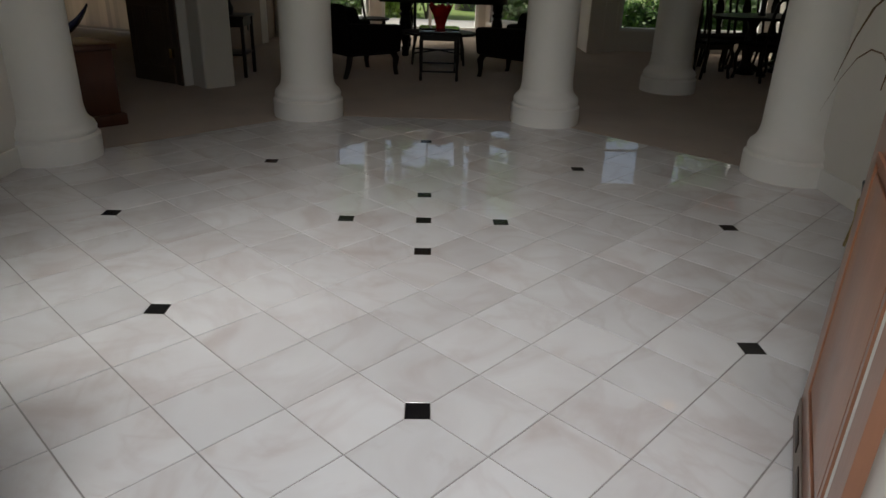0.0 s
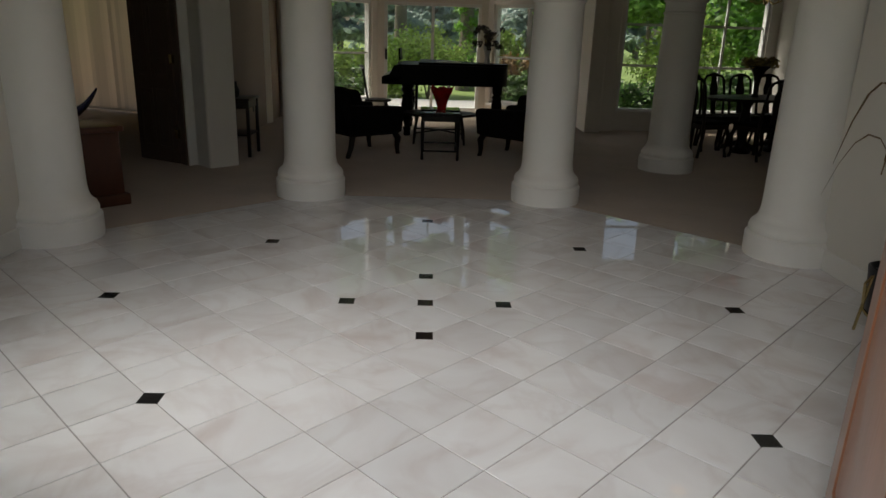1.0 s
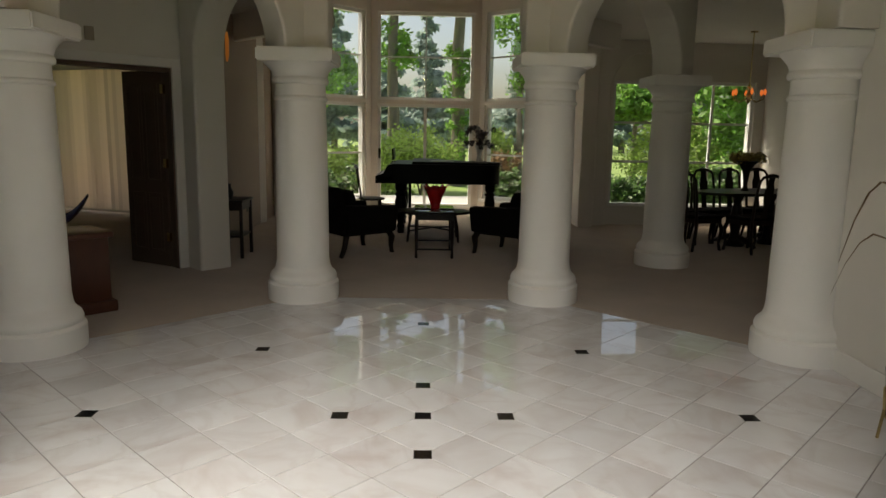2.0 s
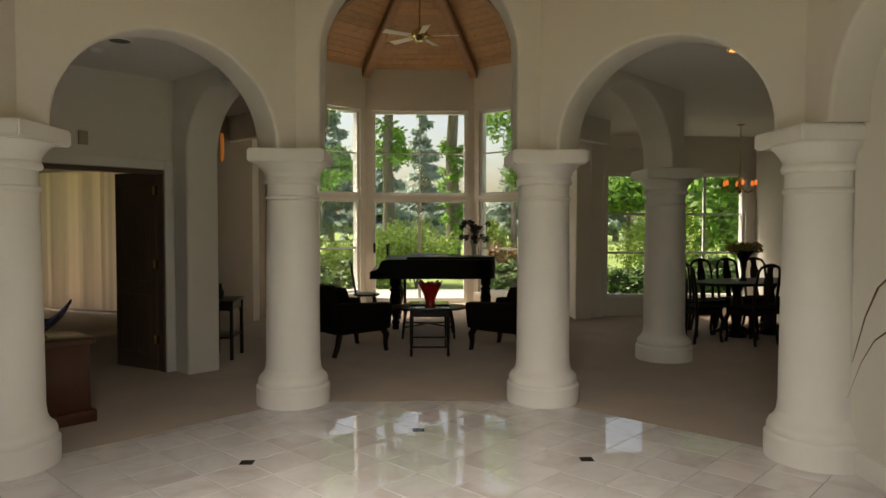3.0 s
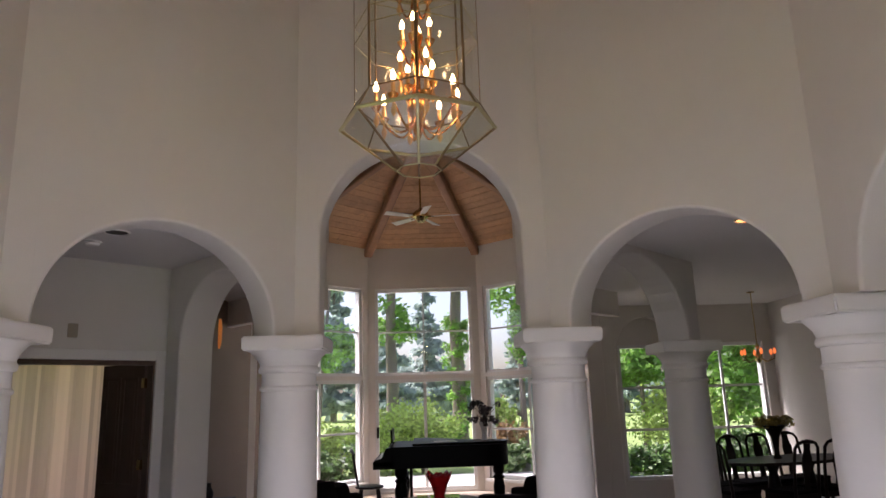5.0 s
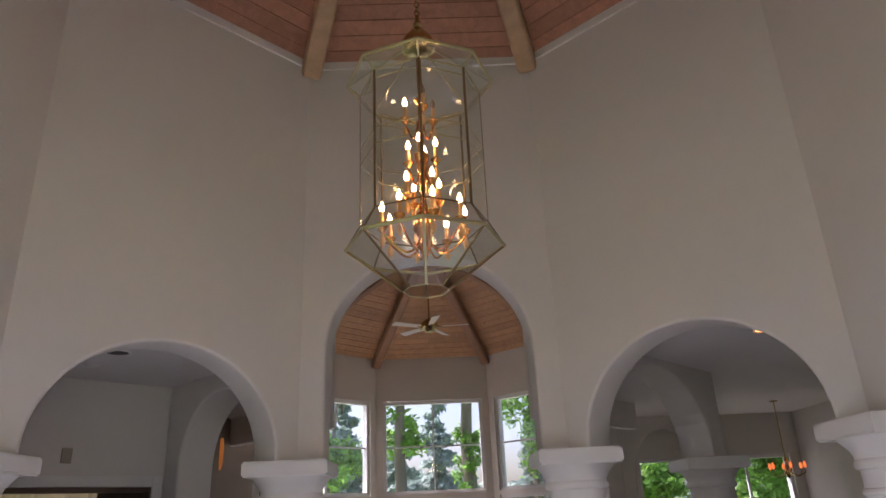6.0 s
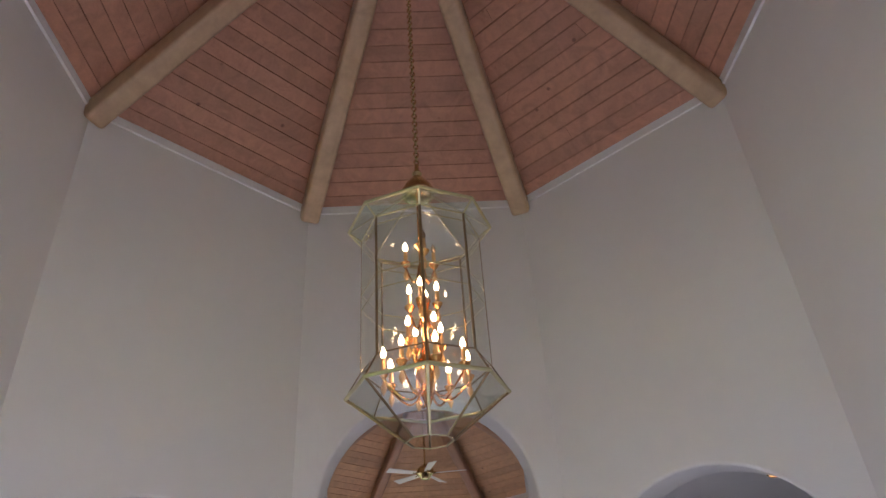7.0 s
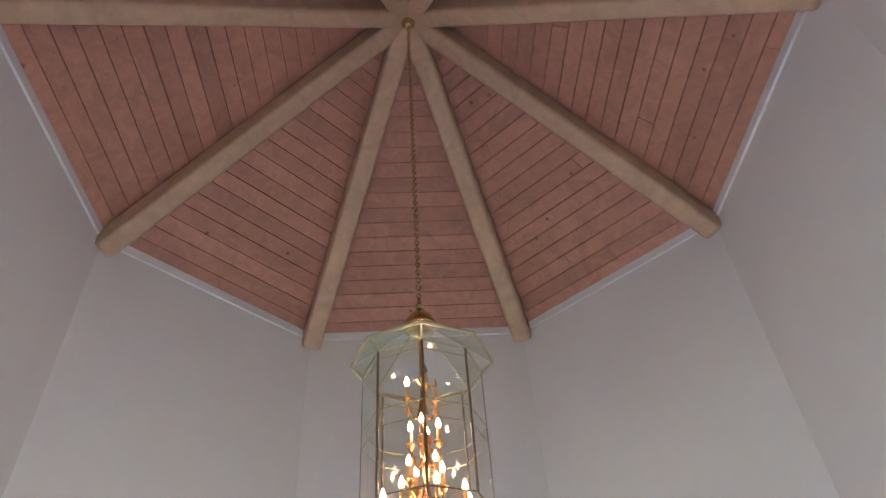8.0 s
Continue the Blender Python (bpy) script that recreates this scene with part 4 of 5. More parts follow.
# ---------------------------------------------------------------- low tables
et = thing("end_table", pose(0.12, 4.83, 0), "small dark wooden table with a reflecting glass top", "table")
part("tabletop", box(-0.245, 0.245, -0.37, 0.37, 0.525, 0.55, bevel=0.006), EBON, et)
part("glass_top", box(-0.235, 0.235, -0.36, 0.36, 0.5505, 0.5565, bevel=0.002), TABLEG, et, "dark reflecting glass")
part("apron", box(-0.225, 0.225, -0.35, 0.35, 0.455, 0.526), EBON, et)
for x in (-0.21, 0.21):
    for y in (-0.335, 0.335):
        part("leg", lathe([(0.012, 0), (0.018, 0.02), (0.014, 0.1), (0.02, 0.3), (0.022, 0.46)], 10), EBON, et, "", pose(x, y, 0))
for y in (-0.335, 0.335):
    part("stretcher", box(-0.21, 0.21, y - 0.01, y + 0.01, 0.10, 0.12), EBON, et)
for x in (-0.21, 0.21):
    part("stretcher", box(x - 0.01, x + 0.01, -0.335, 0.335, 0.10, 0.12), EBON, et)

rv = bmesh.new()
rings = []
for r, z in ((0.055, 0.0), (0.06, 0.01), (0.055, 0.03), (0.075, 0.10), (0.10, 0.17), (0.125, 0.22), (0.14, 0.26)):
    z *= 1.0
    ring = []
    for q in range(48):
        a = 2 * math.pi * q / 48
        w = (z / 0.26) ** 2
        rr = r * (1 + 0.06 * w * math.sin(8 * a))
        ring.append(rv.verts.new((rr * math.cos(a), rr * math.sin(a), z + 0.016 * w * math.sin(8 * a + 0.6) + 0.014 * w * math.sin(3 * a))))
    rings.append(ring)
for a, b in zip(rings, rings[1:]):
    for q in range(48):
        rv.faces.new((a[q], a[(q + 1) % 48], b[(q + 1) % 48], b[q]))
rv.faces.new(rings[0][::-1])
bmesh.ops.recalc_face_normals(rv, faces=list(rv.faces))
red = part("glass_bowl", rv, REDG, None, "", pose(0.13, 4.83, 0.5575))
so = red.modifiers.new("wall", "SOLIDIFY")
so.thickness, so.offset = 0.008, -1
tagged(red, "red ruffled art glass bowl on the small table", "bowl")

ot = thing("coffee_table", pose(0.12, 5.95, 0), "low dark oval coffee table with crossed stretchers", "table")
bm = prism([(0.52 * math.cos(radians(q)), 0.36 * math.sin(radians(q))) for q in range(0, 360, 10)], 0.375, 0.405)
part("tabletop", bm, EBON, ot)
for i in range(4):
    a = radians(45 + 90 * i)
    x, y = 0.46 * math.cos(a), 0.36 * math.sin(a)
    part("leg", tube([(x * 0.9, y * 0.85, 0.376), (x, y, 0.2), (x * 1.05, y, 0.0)], [0.02, 0.018, 0.015], 8), EBON, ot)
part("stretcher", tube([(-0.33, -0.25, 0.15), (0, 0, 0.17), (0.33, 0.25, 0.15)], 0.012, 6), EBON, ot)
part("stretcher", tube([(-0.33, 0.25, 0.15), (0, 0, 0.171), (0.33, -0.25, 0.15)], 0.012, 6), EBON, ot)

# ---------------------------------------------------------------- brass chandelier over the dining table
dc = thing("dining_chandelier", pose(4.62, 6.49, 0.13), "small brass chandelier with amber lit bulbs", "chandelier")
part("rod", lathe([(0.008, 2.0), (0.008, LOWC - 0.15), (0.05, LOWC - 0.145), (0.055, LOWC - 0.132)], 12), BRASS, dc)
part("body", lathe([(0.005, 1.82), (0.03, 1.85), (0.05, 1.90), (0.03, 1.96), (0.015, 2.02), (0.03, 2.06), (0.01, 2.10)], 16), BRASS, dc)
AMBER = glow("amber_bulb", (1.0, 0.22, 0.05), 0.55)
for i in range(6):
    a = radians(60 * i + 15)
    d = Vector((math.cos(a), math.sin(a), 0))
    part("arm", tube([d * 0.03 + Vector((0, 0, 1.90)), d * 0.12 + Vector((0, 0, 1.84)), d * 0.21 + Vector((0, 0, 1.88)), d * 0.22 + Vector((0, 0, 1.94))], 0.007, 6), BRASS, dc)
    part("bulb", lathe([(0.010, 1.94), (0.020, 1.96), (0.022, 1.98), (0.014, 2.01), (0.003, 2.025)], 10, Matrix.Translation(d * 0.22)), AMBER, dc, "amber glowing shade")

# ---------------------------------------------------------------- recessed lights
for x, y, lit in ((-2.354, 2.277, False), (2.633, 2.356, True)):
    r = thing("recessed_light", pose(x, y, LOWC), "lit brass-ringed recessed ceiling light" if lit else "unlit recessed ceiling light with dark baffle", "ceiling light")
    part("ring", lathe([(0.080, -0.001), (0.080, -0.006), (0.09, -0.010), (0.098, -0.001)], 24, cap=False), BRASS if lit else TRIM, r)
    part("lamp", lathe([(0.0, -0.004), (0.080, -0.004)], 24, cap=False), glow("amber_lamp", (1.0, 0.5, 0.15), 1.2) if lit else POTB, r)

sd = thing("smoke_detector", pose(-2.68, 2.57, LOWC), "round white smoke detector on the flat ceiling", "smoke detector")
part("base", lathe([(0.0, -0.012), (0.072, -0.012), (0.075, -0.001)], 24, cap=False), TRIM, sd)
part("cover", lathe([(0.0, -0.042), (0.035, -0.040), (0.052, -0.030), (0.058, -0.013)], 24, cap=False), TRIM, sd)

# ---------------------------------------------------------------- west side: chest, bowl, side table, study
ch = thing("wooden_chest", Matrix.Translation((-2.47, 2.02, 0)) @ Matrix.Rotation(radians(-135), 4, "Z"), "reddish brown cherry chest with moulded plinth and lid", "chest")
part("body", box(0.02, 1.05, -0.47, -0.02, 0.09, 0.60, bevel=0.006), CHERRY, ch)
part("plinth", box(-0.015, 1.09, -0.50, 0.015, 0.0, 0.095, bevel=0.018), CHERRY, ch)
part("lid", box(-0.012, 1.085, -0.50, 0.012, 0.60, 0.645, bevel=0.012), CHERRY, ch)
bw = bmesh.new()
rows = []
for i in range(17):
    s = -1 + 2 * i / 16
    w = 0.10 * (1 - s * s) ** 0.7 + 0.004
    lift = 0.16 * abs(s) ** 2.5
    rows.append([bw.verts.new((0.20 * s * (1 + 0.12 * abs(s)), w * math.cos(math.pi * q / 8), lift + 0.10 - 0.10 * math.sin(math.pi * q / 8) * (1 - 0.8 * abs(s)))) for q in range(9)])
for a, b in zip(rows, rows[1:]):
    for q in range(8):
        bw.faces.new((a[q], a[q + 1], b[q + 1], b[q]))
BLUEG = mat("dark_blue_glaze", (0.03, 0.03, 0.09), 0.25, var=0.5, scale=8, coat=0.4)
bo = part("boat_bowl", bw, BLUEG, None, "", Matrix.Translation((-2.86, 2.0, 0.675)) @ Matrix.Rotation(radians(10), 4, "Z"))
so = bo.modifiers.new("wall", "SOLIDIFY")
so.thickness = 0.008
tagged(bo, "dark blue bowl with pointed upturned ends on the chest", "bowl")
bs = part("bowl_stand", lathe([(0.05, 0.0), (0.045, 0.01), (0.03, 0.03), (0.04, 0.05)], 16), REDG, None, "", pose(-2.86, 2.0, 0.646))
tagged(bs, "red glass foot under the boat-shaped bowl", "stand")

st = thing("side_table", pose(-2.20, 4.55, 0), "narrow dark wooden side table with a lower shelf", "table")
part("tabletop", box(-0.17, 0.16, -0.25, 0.25, 0.64, 0.665, bevel=0.006), EBON, st)
part("drawer_box", box(-0.14, 0.13, -0.22, 0.22, 0.55, 0.64), EBON, st)
part("shelf", box(-0.14, 0.13, -0.22, 0.22, 0.24, 0.26, bevel=0.004), EBON, st)
for x in (-0.14, 0.13):
    for y in (-0.21, 0.21):
        part("leg", box(x - 0.018, x + 0.018, y - 0.018, y + 0.018, 0, 0.64, bevel=0.004), EBON, st)
vs = part("small_vase", lathe([(0.03, 0), (0.045, 0.04), (0.05, 0.08), (0.025, 0.13), (0.02, 0.16), (0.03, 0.175)], 16), POTB, None, "", pose(-2.24, 4.5, 0.6655))
tagged(vs, "small dark vase on the side table", "vase")


def door_leaf(parent_m, w, h, material, label, panels):
    """A panelled leaf: hinge at x = 0, face towards -y."""
    d = thing("door_leaf", parent_m, label, "door")
    part("slab", box(0.0, w, -0.016, 0.016, 0.012, h, bevel=0.002), material, d)
    for s in (-1, 1):
        for x0, x1, z0, z1 in panels:
            bm = bmesh.new()
            y = s * 0.016
            t = 0.022
            for a0, a1, b0, b1 in ((x0, x1, z0, z0 + t), (x0, x1, z1 - t, z1), (x0, x0 + t, z0 + t, z1 - t), (x1 - t, x1, z0 + t, z1 - t)):
                bm_box(bm, a0, a1, min(y, y + s * 0.008), max(y, y + s * 0.008), b0, b1)
            part("moulding", bm, material, d)
            part("panel", box(x0 + 0.045, x1 - 0.045, min(y, y + s * 0.006), max(y, y + s * 0.006), z0 + 0.045, z1 - 0.045, bevel=0.0025), material, d)
    return d


W2 = 0.61
P6 = [(0.075, 0.29, 0.16, 0.78), (0.325, 0.54, 0.16, 0.78), (0.075, 0.29, 0.90, 1.90), (0.325, 0.54, 0.90, 1.90)]
HNG = DW @ Matrix.Translation((-0.262, 0.12, 0))
dl = door_leaf(Matrix.Translation(HNG.translation) @ Matrix.Rotation(radians(150), 4, "Z"), W2, 2.03, DOORW, "brown four-panel study door standing open", P6)
for z in (0.28, 1.05, 1.80):
    part("hinge", box(-0.012, 0.03, -0.022, 0.022, z, z + 0.09, bevel=0.002), BRASS, dl, "brass hinge")

pl = part("wall_plate", box(-0.042, 0.042, -0.024, 0.0, -0.062, 0.062, bevel=0.008), mat("almond_plastic", (0.40, 0.34, 0.26), 0.45, var=0.06, scale=10), None, "", DW @ Matrix.Translation((-0.99, 0, 2.30)))
tagged(pl, "small almond plastic sensor plate on the plaster wall", "wall plate")
ou = part("wall_outlet", box(0, 0.008, -0.035, 0.035, -0.055, 0.055, bevel=0.002), POTB, None, "", pose(-2.57, 6.55, 0.33))
tagged(ou, "dark wall outlet near the floor", "outlet")
sc = part("wall_sconce", lathe([(0.02, -0.17), (0.04, -0.10), (0.045, 0.10), (0.03, 0.20)], 14), glow("amber_sconce", (0.8, 0.27, 0.05), 0.13), None, "", pose(-2.575, 5.75, 2.48))
tagged(sc, "small glowing amber wall sconce", "sconce")

# study window wall and vertical blinds
BA, BB = Vector((-4.1, 7.85, 0)), Vector((-8.9, 9.85, 0))
bd = (BB - BA).normalized()
BM = Matrix.Translation(BA) @ Matrix.Rotation(math.atan2(bd.y, bd.x), 4, "Z")
bl_len = (BB - BA).length
bm = bmesh.new()
for u0, u1, z0, z1 in ((-1.6, 0.15, 0, LOWC), (bl_len - 0.3, bl_len + 0.4, 0, LOWC), (0.15, bl_len - 0.3, 2.45, LOWC), (0.15, bl_len - 0.3, 0.0, 0.06)):
    bm_box(bm, u0, u1, -0.30, -0.12, z0, z1, BM)
structure("wall_study_back", bm, WALL, "plain wall of the study round its wide window", "wall")
SLAT = leafy("cream_blind_slat", (0.80, 0.71, 0.62), 0.16, 0.75, True)
bl = thing("vertical_blinds", BM, "cream vertical blinds drawn across the study window", "blinds")
sm = mesh("slat", box(-0.0445, 0.0445, -0.0012, 0.0012, 0.06, 2.38), SLAT)
rng = random.Random(4)
n = int((bl_len - 0.2) / 0.082)
for i in range(n):
    ob = new("slat", sm)
    ob.parent = bl
    ob.matrix_basis = Matrix.Translation((0.1 + 0.082 * i, 0.02, 0)) @ Matrix.Rotation(radians(38 + rng.uniform(-4, 4)), 4, "Z")
part("headrail", box(0.02, bl_len - 0.1, -0.03, 0.06, 2.38, 2.44, bevel=0.004), TRIM, bl)

# ---------------------------------------------------------------- entrance: open door leaf, potted plant
ed = door_leaf(Matrix.Translation((0.865, -2.55, 0)) @ Matrix.Rotation(radians(63.4), 4, "Z"), 0.86, 2.40, ENTRYW, "reddish mahogany entrance door standing open", [(0.13, 0.73, 0.20, 0.95), (0.13, 0.73, 1.10, 2.20)])
BRONZ = mat("dark_bronze", (0.06, 0.035, 0.025), 0.4, 0.8, var=0.3, scale=20)
part("sweep", box(0.004, 0.856, 0.016, 0.021, 0.016, 0.11, bevel=0.002), mat("weathered_sweep", (0.30, 0.25, 0.21), 0.5, var=0.25, scale=12), ed, "dull grey-brown kick strip")
for x in (0.36, 0.62):
    part("bolt_plate", box(x, x + 0.15, 0.0215, 0.025, 0.06, 0.095, bevel=0.001), BRONZ, ed, "dark bronze plate")


pp = thing("potted_palm", pose(2.46, -0.20, 0), "dry-leaved palm in a black pot on a brass stand", "plant")
part("pot", lathe([(0.09, 0.05), (0.11, 0.06), (0.135, 0.30), (0.14, 0.33), (0.13, 0.335), (0.12, 0.30)], 24), POTB, pp)
part("soil", lathe([(0.0, 0.295), (0.122, 0.296)], 20, cap=False), mat("potting_soil", (0.03, 0.02, 0.015), 0.95, var=0.4, scale=30, bump=0.5), pp)
for i in range(3):
    a = radians(120 * i + 70)
    d = Vector((math.cos(a), math.sin(a), 0))
    part("stand_leg", tube([d * 0.10 + Vector((0, 0, 0.05)), d * 0.17 + Vector((0, 0, 0.12)), d * 0.185 + Vector((0, 0, 0.26)), d * 0.15 + Vector((0, 0, 0.30)), d * 0.18 + Vector((0, 0, 0.1)), d * 0.195], 0.008, 6), BRASS, pp)
rng = random.Random(12)
for i in range(9):
    a = radians(40 * i + rng.uniform(-8, 8))
    L = rng.uniform(0.55, 0.85)
    up = rng.uniform(1.1, 2.0)
    bm = bmesh.new()
    prev = None
    for q in range(9):
        s = q / 8
        p = Vector((math.cos(a) * L * s * 0.62, math.sin(a) * L * s * 0.62, 0.30 + up * (1.9 * s - 1.6 * s * s)))
        w = 0.017 * math.sin(math.pi * min(1, s * 0.92 + 0.08)) + 0.003
        e = Vector((-math.sin(a), math.cos(a), 0)) * w
        cur = [bm.verts.new(p - e + Vector((0, 0, w * 0.4))), bm.verts.new(p), bm.verts.new(p + e + Vector((0, 0, w * 0.4)))]
        if prev:
            bm.faces.new((prev[0], prev[1], cur[1], cur[0]))
            bm.faces.new((prev[1], prev[2], cur[2], cur[1]))
        prev = cur
    part("leaf", bm, DRYLEAF, pp)

# ---------------------------------------------------------------- outdoors
GRASS = mat("lawn_grass", (0.26, 0.36, 0.10), 0.9, var=0.35, scale=0.35, bump=0.8, bscale=25)
PATIO = mat("patio_concrete", (0.55, 0.54, 0.51), 0.85, var=0.15, scale=1.2, bump=0.2, bscale=40)
BARK = mat("grey_bark", (0.30, 0.25, 0.21), 0.9, var=0.4, scale=5, stretch=(1, 1, 0.25), bump=0.9, bscale=18)
LEAF_Y = leafy("yellow_green_leaves", (0.38, 0.52, 0.12), 0.45, 0.5)
LEAF_G = leafy("fresh_green_leaves", (0.22, 0.42, 0.07), 0.5, 0.5)
LEAF_D = leafy("hedge_leaves", (0.07, 0.15, 0.025), 0.7, 0.3)
# far needles: green paled and blued to carry the haze of distance
LEAF_F = leafy("hazed_needles", (0.37, 0.46, 0.41), 0.22, 0.5)
LEAF_R = leafy("russet_leaves", (0.30, 0.17, 0.06), 0.5, 0.3)
structure("ground", box(-900, 900, -600, 1500, -0.7, -0.26), GRASS, "wide bright green lawn running to the horizon", "lawn")
structure("patio", prism([(-5, 9.2), (5, 9.2), (6, 12.5), (3, 13.6), (-3, 13.6), (-6, 12.5)], -0.3, -0.1), PATIO, "pale concrete patio outside the bay", "patio")


def leaf_cloud(lobes, n, size, rng):
    """Many small leaf quads in uneven clumps round the given lobes (centre, radii)."""
    vs, fs = [], []
    tot = sum(r[0] * r[1] + r[1] * r[2] + r[0] * r[2] for c, r in lobes)
    for c, r in lobes:
        k = int(n * (r[0] * r[1] + r[1] * r[2] + r[0] * r[2]) / tot)
        clumps = [(rng.gauss(0, 1), rng.gauss(0, 1), rng.gauss(0, 1)) for _ in range(max(6, k // 60))]
        for _ in range(k):
            q = Vector(clumps[rng.randrange(len(clumps))]).normalized() * (rng.uniform(0.55, 1.0))
            q += Vector((rng.gauss(0, 0.16), rng.gauss(0, 0.16), rng.gauss(0, 0.16)))
            p = Vector((c[0] + q.x * r[0], c[1] + q.y * r[1], c[2] + q.z * r[2]))
            a = Vector((rng.gauss(0, 1), rng.gauss(0, 1), rng.gauss(0, 0.7))).normalized()
            b = a.orthogonal().normalized()
            s = size * rng.uniform(0.6, 1.4)
            i = len(vs)
            vs += [p + a * s, p + b * s * 0.55, p - a * s, p - b * s * 0.55]
            fs.append((i, i + 1, i + 2, i + 3))
    return vs, fs


def cloud_part(name, lobes, n, size, material, parent, seed):
    vs, fs = leaf_cloud(lobes, n, size, random.Random(seed))
    me = bpy.data.meshes.new(name)
    me.from_pydata([tuple(v) for v in vs], [], fs)
    me.materials.append(material)
    ob = new(name, me)
    ob.parent = parent
    return ob


def shrub(x, y, r, h, material, label, n=2600, seed=1, size=0.055, wide=1.0):
    t = thing("shrub", pose(x, y, -0.26), label, "shrub")
    rng = random.Random(seed)
    lobes = [((rng.uniform(-0.5, 0.5) * r * wide, rng.uniform(-0.4, 0.4) * r, h * rng.uniform(0.35, 0.72)), (r * 0.55 * wide, r * 0.5, h * 0.34)) for _ in range(6)]
    st = bmesh.new()
    for i in range(5):
        a = 6.28 * i / 5
        tube([(0, 0, 0), (math.cos(a) * r * 0.2, math.sin(a) * r * 0.2, h * 0.4), (math.cos(a) * r * 0.5, math.sin(a) * r * 0.5, h * 0.8)], [0.03, 0.02, 0.008], 5, st)
    part("stems", st, BARK, t)
    cloud_part("leaves", lobes, n, size, material, t, seed + 50)
    return t


def tree(x, y, h, r0, lobes, material, label, n=5000, seed=1, size=0.09, lean=0.0, ivy=0.0):
    t = thing("tree", pose(x, y, -0.26), label, "tree")
    rng = random.Random(seed)
    bm = bmesh.new()
    pts = [(lean * (q / 8) + 0.06 * r0 * rng.uniform(-3, 3), 0.06 * rng.uniform(-1, 1), h * q / 8) for q in range(9)]
    tube(pts, [r0 * (1.25 if q == 0 else 1 - 0.7 * q / 8) for q in range(9)], 10, bm)
    for c, r in lobes:
        z = min(h * 0.92, max(h * 0.25, c[2] - 0.6 * r[2]))
        k = lean * z / h
        tube([(k, 0, z), ((k + c[0]) / 2, c[1] / 2, (z + c[2]) / 2 + 0.1), c], [r0 * 0.35, r0 * 0.22, r0 * 0.08], 6, bm)
    part("trunk", bm, BARK, t)
    cloud_part("crown", lobes, n, size, material, t, seed + 9)
    if ivy:
        lob = [((lean * z / h, 0, z), (r0 * 1.7, r0 * 1.7, 0.5)) for z in np.arange(0.4, ivy, 0.5)]
        cloud_part("ivy", lob, 3500, 0.06, LEAF_G, t, seed + 3)
    return t


def conifer(x, y, h, r, seed):
    t = thing("conifer", pose(x, y, -0.3), "tall conifer beyond the lawn, distance haze painted into its bluish green", "tree", "conifers beyond the lawn")
    part("trunk", lathe([(0.3, 0), (0.2, h * 0.5), (0.03, h)], 8), BARK, t)
    rng = random.Random(seed)
    lobes = []
    for q in range(16):
        z = h * (0.10 + 0.88 * q / 15)
        w = r * (1.02 - q / 15) ** 0.85
        for s in range(3):
            a = rng.uniform(0, 6.28)
            lobes.append(((math.cos(a) * w * 0.5, math.sin(a) * w * 0.5, z + rng.uniform(-0.5, 0.5)), (w * 0.6 + 0.1, w * 0.6 + 0.1, h * 0.035)))
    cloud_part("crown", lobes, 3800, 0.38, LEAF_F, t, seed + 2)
    return t


# seen through the bay
tree(-0.95, 17.5, 9.0, 0.22, [((-0.2, 0, 4.1), (0.8, 0.8, 0.9)), ((0.7, -0.3, 5.9), (1.2, 1.0, 0.6)), ((-1.0, 0.2, 6.4), (1.1, 1.0, 0.7)), ((0.3, 0, 7.6), (1.4, 1.2, 0.8)), ((1.3, 0.3, 6.9), (0.8, 0.7, 0.4)), ((-1.7, 0, 5.7), (1.0, 0.9, 0.6)), ((1.5, 0.6, 5.4), (0.8, 0.8, 0.35))], LEAF_G, "tall tree with a grey trunk and hanging leafy branches", 6200, 3)
tree(1.05, 19.0, 11.0, 0.26, [((0.4, 0, 9.5), (1.8, 1.2, 1.0)), ((-1.6, 0, 8.0), (0.8, 0.8, 0.4)), ((-0.9, 0, 6.7), (1.0, 0.9, 0.5)), ((1.3, 0, 6.3), (1.2, 1.0, 0.7))], LEAF_G, "tall grey tree with ivy climbing its trunk", 4200, 5, ivy=4.6)
tree(-3.0, 16.0, 6.0, 0.09, [((0.3, 0, 3.2), (0.9, 0.8, 0.75)), ((-0.7, 0, 3.9), (0.9, 0.8, 0.6)), ((0.1, 0, 6.0), (1.2, 0.8, 0.9))], LEAF_G, "slender young tree by the bay window", 4200, 7, lean=0.5)
tree(2.55, 15.2, 6.5, 0.10, [((-0.25, 0, 4.6), (0.7, 0.7, 1.2)), ((0.5, 0, 3.4), (0.8, 0.7, 0.9)), ((0.6, 0, 5.6), (0.9, 0.8, 0.8))], LEAF_G, "bright green leafy tree close to the bay", 5200, 11, size=0.075)
shrub(-0.1, 15.5, 1.25, 1.95, LEAF_Y, "loose yellow-green shrub on the lawn edge", 5200, 21, wide=1.3)
shrub(-1.5, 16.2, 0.9, 1.55, LEAF_Y, "yellow-green shrub with open branches", 2800, 22)
shrub(-2.9, 14.2, 0.95, 1.45, LEAF_Y, "yellow-green shrub below the bay window", 3200, 23)
shrub(-3.0, 12.8, 0.9, 0.95, LEAF_D, "dark green rounded shrub by the patio", 2600, 24)
shrub(2.1, 15.0, 0.7, 1.85, LEAF_Y, "tall yellow-green shrub by the lawn", 2600, 25)
shrub(1.75, 13.9, 0.75, 0.8, LEAF_D, "low dark shrub by the patio", 2600, 26)
shrub(2.15, 14.3, 0.5, 1.35, LEAF_R, "russet flowering shrub by the patio", 900, 27)
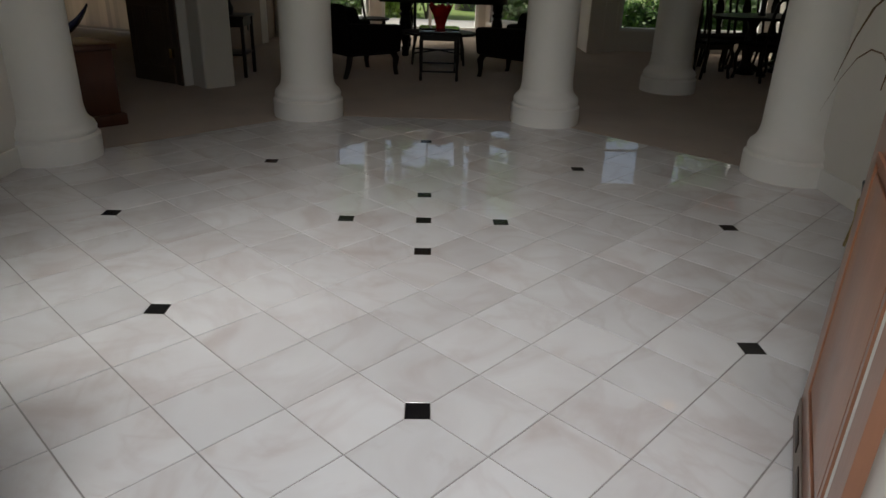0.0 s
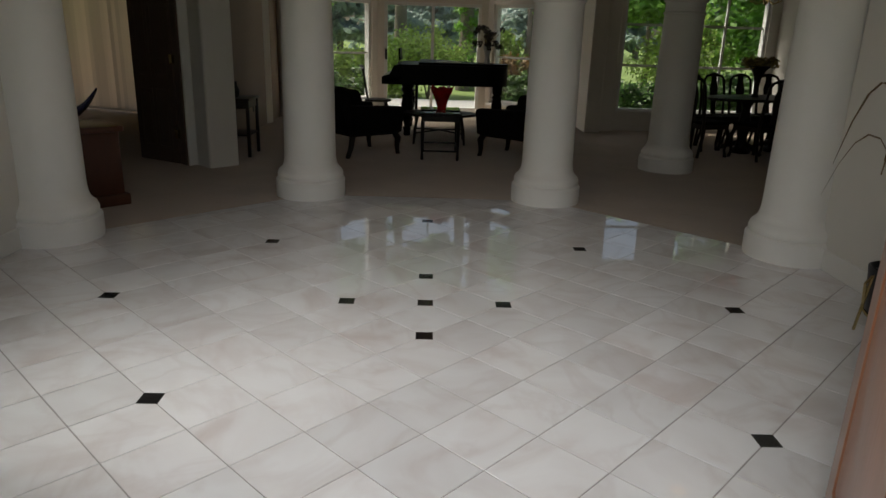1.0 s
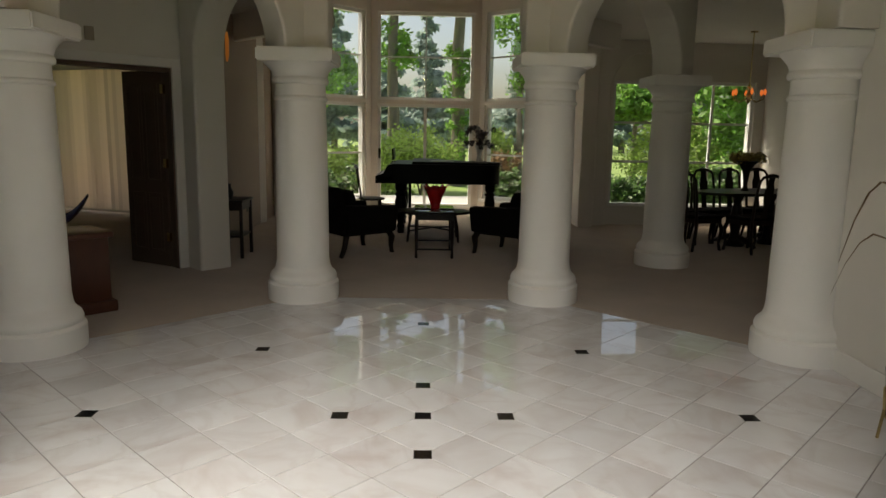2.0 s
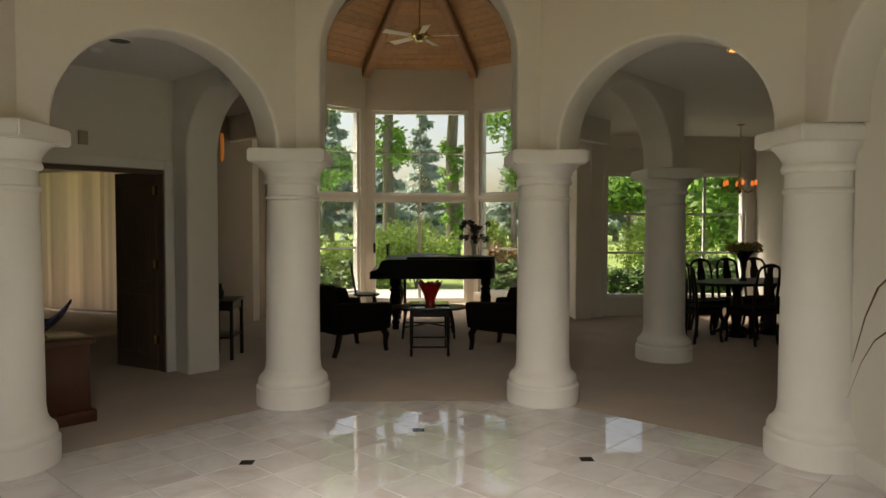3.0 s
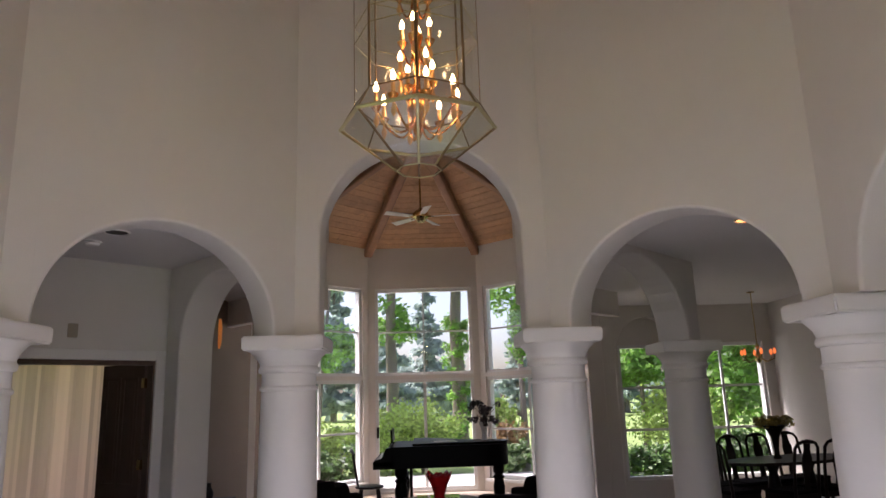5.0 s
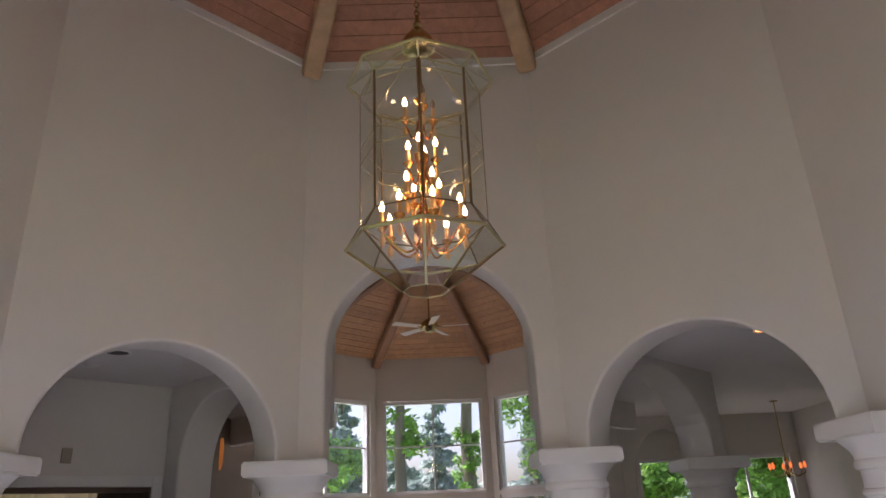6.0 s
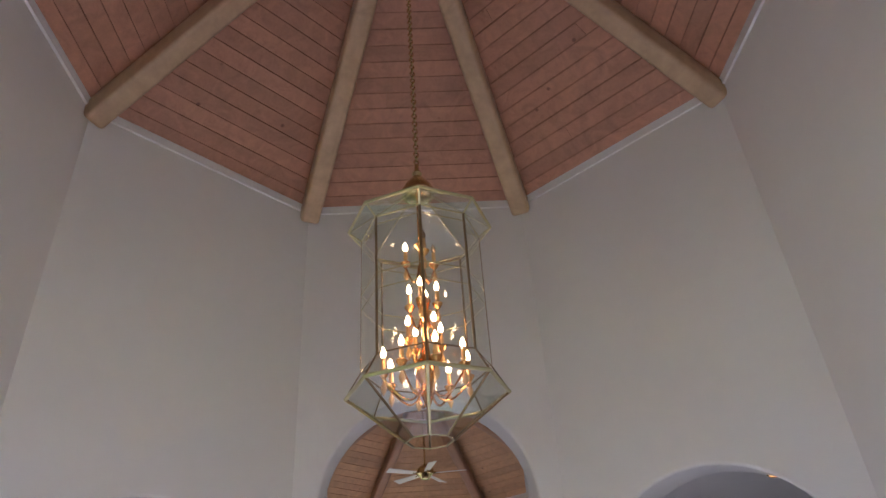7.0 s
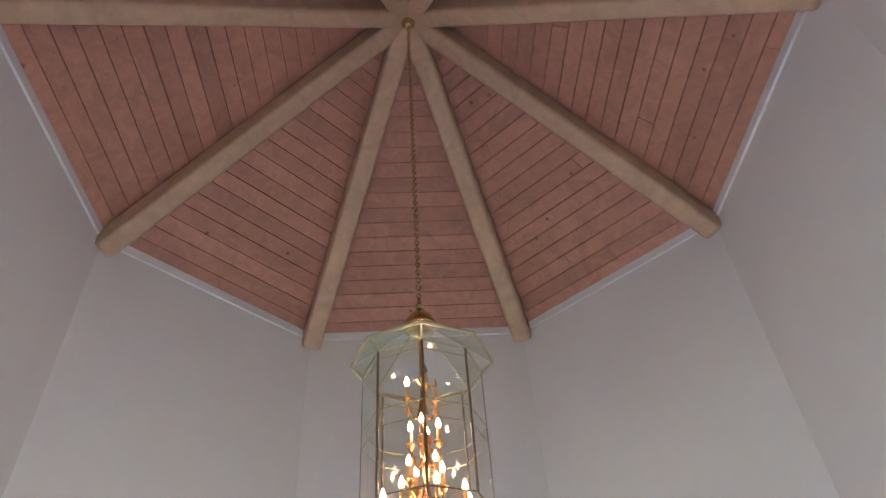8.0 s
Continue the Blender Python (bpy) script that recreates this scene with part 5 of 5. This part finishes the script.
shrub(-2.1, 13.4, 0.8, 0.85, LEAF_D, "dark green shrub under the side window", 3000, 28)
shrub(-2.2, 15.0, 0.9, 1.25, LEAF_Y, "feathery yellow-green shrub by the bay", 3600, 29)
# seen through the dining window
for i in range(6):
    shrub(4.2 + 0.95 * i, 10.6 + 0.1 * i, 0.75, 1.05, LEAF_D, "clipped dark green hedge bush under the window", 6000, 31 + i, 0.05)
shrub(5.7, 12.6, 1.3, 2.6, LEAF_Y, "tall pale green shrub behind the hedge", 5200, 41)
tree(5.2, 13.6, 2.9, 0.10, [((-0.5, -0.3, 2.55), (0.9, 0.7, 0.5))], LEAF_G, "leafy tree over the hedge", 2600, 42)
tree(8.2, 12.9, 6.5, 0.14, [((-0.6, 0, 2.2), (1.5, 1.0, 1.4)), ((0.8, 0, 3.0), (1.4, 1.0, 1.6)), ((0, 0, 4.6), (1.9, 1.2, 1.3)), ((-1.2, -0.3, 3.4), (1.0, 0.9, 1.0))], LEAF_G, "dense leafy maple behind the dining window", 9500, 43, size=0.10)
shrub(11.2, 15.0, 2.4, 5.5, LEAF_G, "dense green thicket behind the dining room", 7000, 44, 0.14, 1.6)
# far edge of the lawn; the haze over it is in the LEAF_F colour
rng = random.Random(77)
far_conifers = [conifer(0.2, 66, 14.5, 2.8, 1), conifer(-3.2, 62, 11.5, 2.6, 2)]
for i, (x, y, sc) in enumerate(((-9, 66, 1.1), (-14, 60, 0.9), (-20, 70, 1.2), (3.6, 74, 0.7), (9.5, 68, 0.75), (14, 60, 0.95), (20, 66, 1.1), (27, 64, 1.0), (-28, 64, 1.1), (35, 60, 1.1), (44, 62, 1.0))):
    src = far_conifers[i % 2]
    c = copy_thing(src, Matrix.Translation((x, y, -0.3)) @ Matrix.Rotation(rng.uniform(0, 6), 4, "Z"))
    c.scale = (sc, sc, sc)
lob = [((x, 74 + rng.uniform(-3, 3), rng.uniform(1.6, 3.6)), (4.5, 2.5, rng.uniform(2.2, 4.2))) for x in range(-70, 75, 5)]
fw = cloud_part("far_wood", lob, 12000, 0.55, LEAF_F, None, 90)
tagged(fw, "low line of far bushes at the lawn's end, haze painted into their green", "woods", "", "stuff")

# ---------------------------------------------------------------- marble floor, tile by tile
PITCH = 0.3067
S2 = PITCH * math.sqrt(2)
APF = APO - 0.02


def clip(poly, n, d):
    """Keeps the part of a convex polygon where n . p <= d."""
    out = []
    for i, p in enumerate(poly):
        q = poly[(i + 1) % len(poly)]
        a, b = p[0] * n[0] + p[1] * n[1] - d, q[0] * n[0] + q[1] * n[1] - d
        if a <= 0:
            out.append(p)
        if (a < 0) != (b < 0) and a != b:
            t = a / (a - b)
            out.append((p[0] + (q[0] - p[0]) * t, p[1] + (q[1] - p[1]) * t))
    return out


INSETS = [(0, -4), (0, 4), (-4, 0), (4, 0), (0, 0), (0, -1), (0, 1), (-1, 0), (1, 0), (-2.5, -2.5), (3, -3), (-2.5, 2.5), (2.5, 2.5)]
INS = 0.041
bed = [(x * 1.02, y * 1.02) for x, y in [(APF * T8, APF), (-APF * T8, APF), (-APF, APF * T8), (-APF, -APF * T8), (-APF * T8, -APF), (APF * T8, -APF), (APF, -APF * T8), (APF, APF * T8)]]
marble_floor = structure("floor_marble", prism(bed, -0.10, -0.0035), GROUT, "polished white marble tiles laid diagonally with small black insets", "floor")
tile_cache = {}
g = 0.0026
for i in range(-14, 15):
    for j in range(-14, 15):
        cx, cy = (i - j) * S2 / 2, (i + j + 1) * S2 / 2
        h = S2 / 2 - g * 1.41
        poly = [(cx, cy - h), (cx + h, cy), (cx, cy + h), (cx - h, cy)]
        cut = 0
        for k in range(8):
            a = radians(90 - 45 * k)
            lim = APF + (0.14 if k in (2, 6) else 0.2 if k == 4 else 0.0)
            before = poly
            poly = clip(poly, (math.cos(a), math.sin(a)), lim)
            if not poly:
                break
            cut += poly != before
        if len(poly) < 3:
            continue
        # corners cut off round a black inset
        for ix, iy in INSETS:
            ix, iy = ix * S2, iy * S2
            if 0.3 * S2 < math.hypot(ix - cx, iy - cy) < S2 * 0.6:
                dx, dy = cx - ix, cy - iy
                n = (-dx / math.hypot(dx, dy), -dy / math.hypot(dx, dy))
                n = (round(n[0]), round(n[1]))
                before = poly
                poly = clip(poly, n, n[0] * ix + n[1] * iy - INS - g)
                cut += 1
        if len(poly) < 3:
            continue
        loc = [(x - cx, y - cy) for x, y in poly]
        area = abs(sum(loc[q][0] * loc[(q + 1) % len(loc)][1] - loc[(q + 1) % len(loc)][0] * loc[q][1] for q in range(len(loc)))) / 2
        if area < 0.0008:
            continue
        key = tuple((round(x, 4), round(y, 4)) for x, y in loc)
        if key not in tile_cache:
            bm = prism(loc, -0.012, -0.0012)
            top = [bm.verts.new((x * 0.992, y * 0.992, 0.0)) for x, y in loc]
            hi = [v for v in bm.verts if abs(v.co.z + 0.0012) < 1e-6]
            bm.faces.remove(next(f for f in bm.faces if all(abs(v.co.z + 0.0012) < 1e-6 for v in f.verts)))
            n = len(loc)
            for q in range(n):
                bm.faces.new((hi[q], hi[(q + 1) % n], top[(q + 1) % n], top[q]))
            bm.faces.new(top)
            tile_cache[key] = mesh("tile", bm, MARBLE, smooth=False)
        ob = new("tile", tile_cache[key])
        ob.parent = marble_floor
        ob.location = (cx, cy, 0)
ime = mesh("inset", prism([(-INS, -INS), (INS, -INS), (INS, INS), (-INS, INS)], -0.012, 0.0), BLACKST, smooth=False)
for ix, iy in INSETS:
    ob = new("inset", ime)
    ob.parent = marble_floor
    ob.location = (ix * S2, iy * S2, 0)
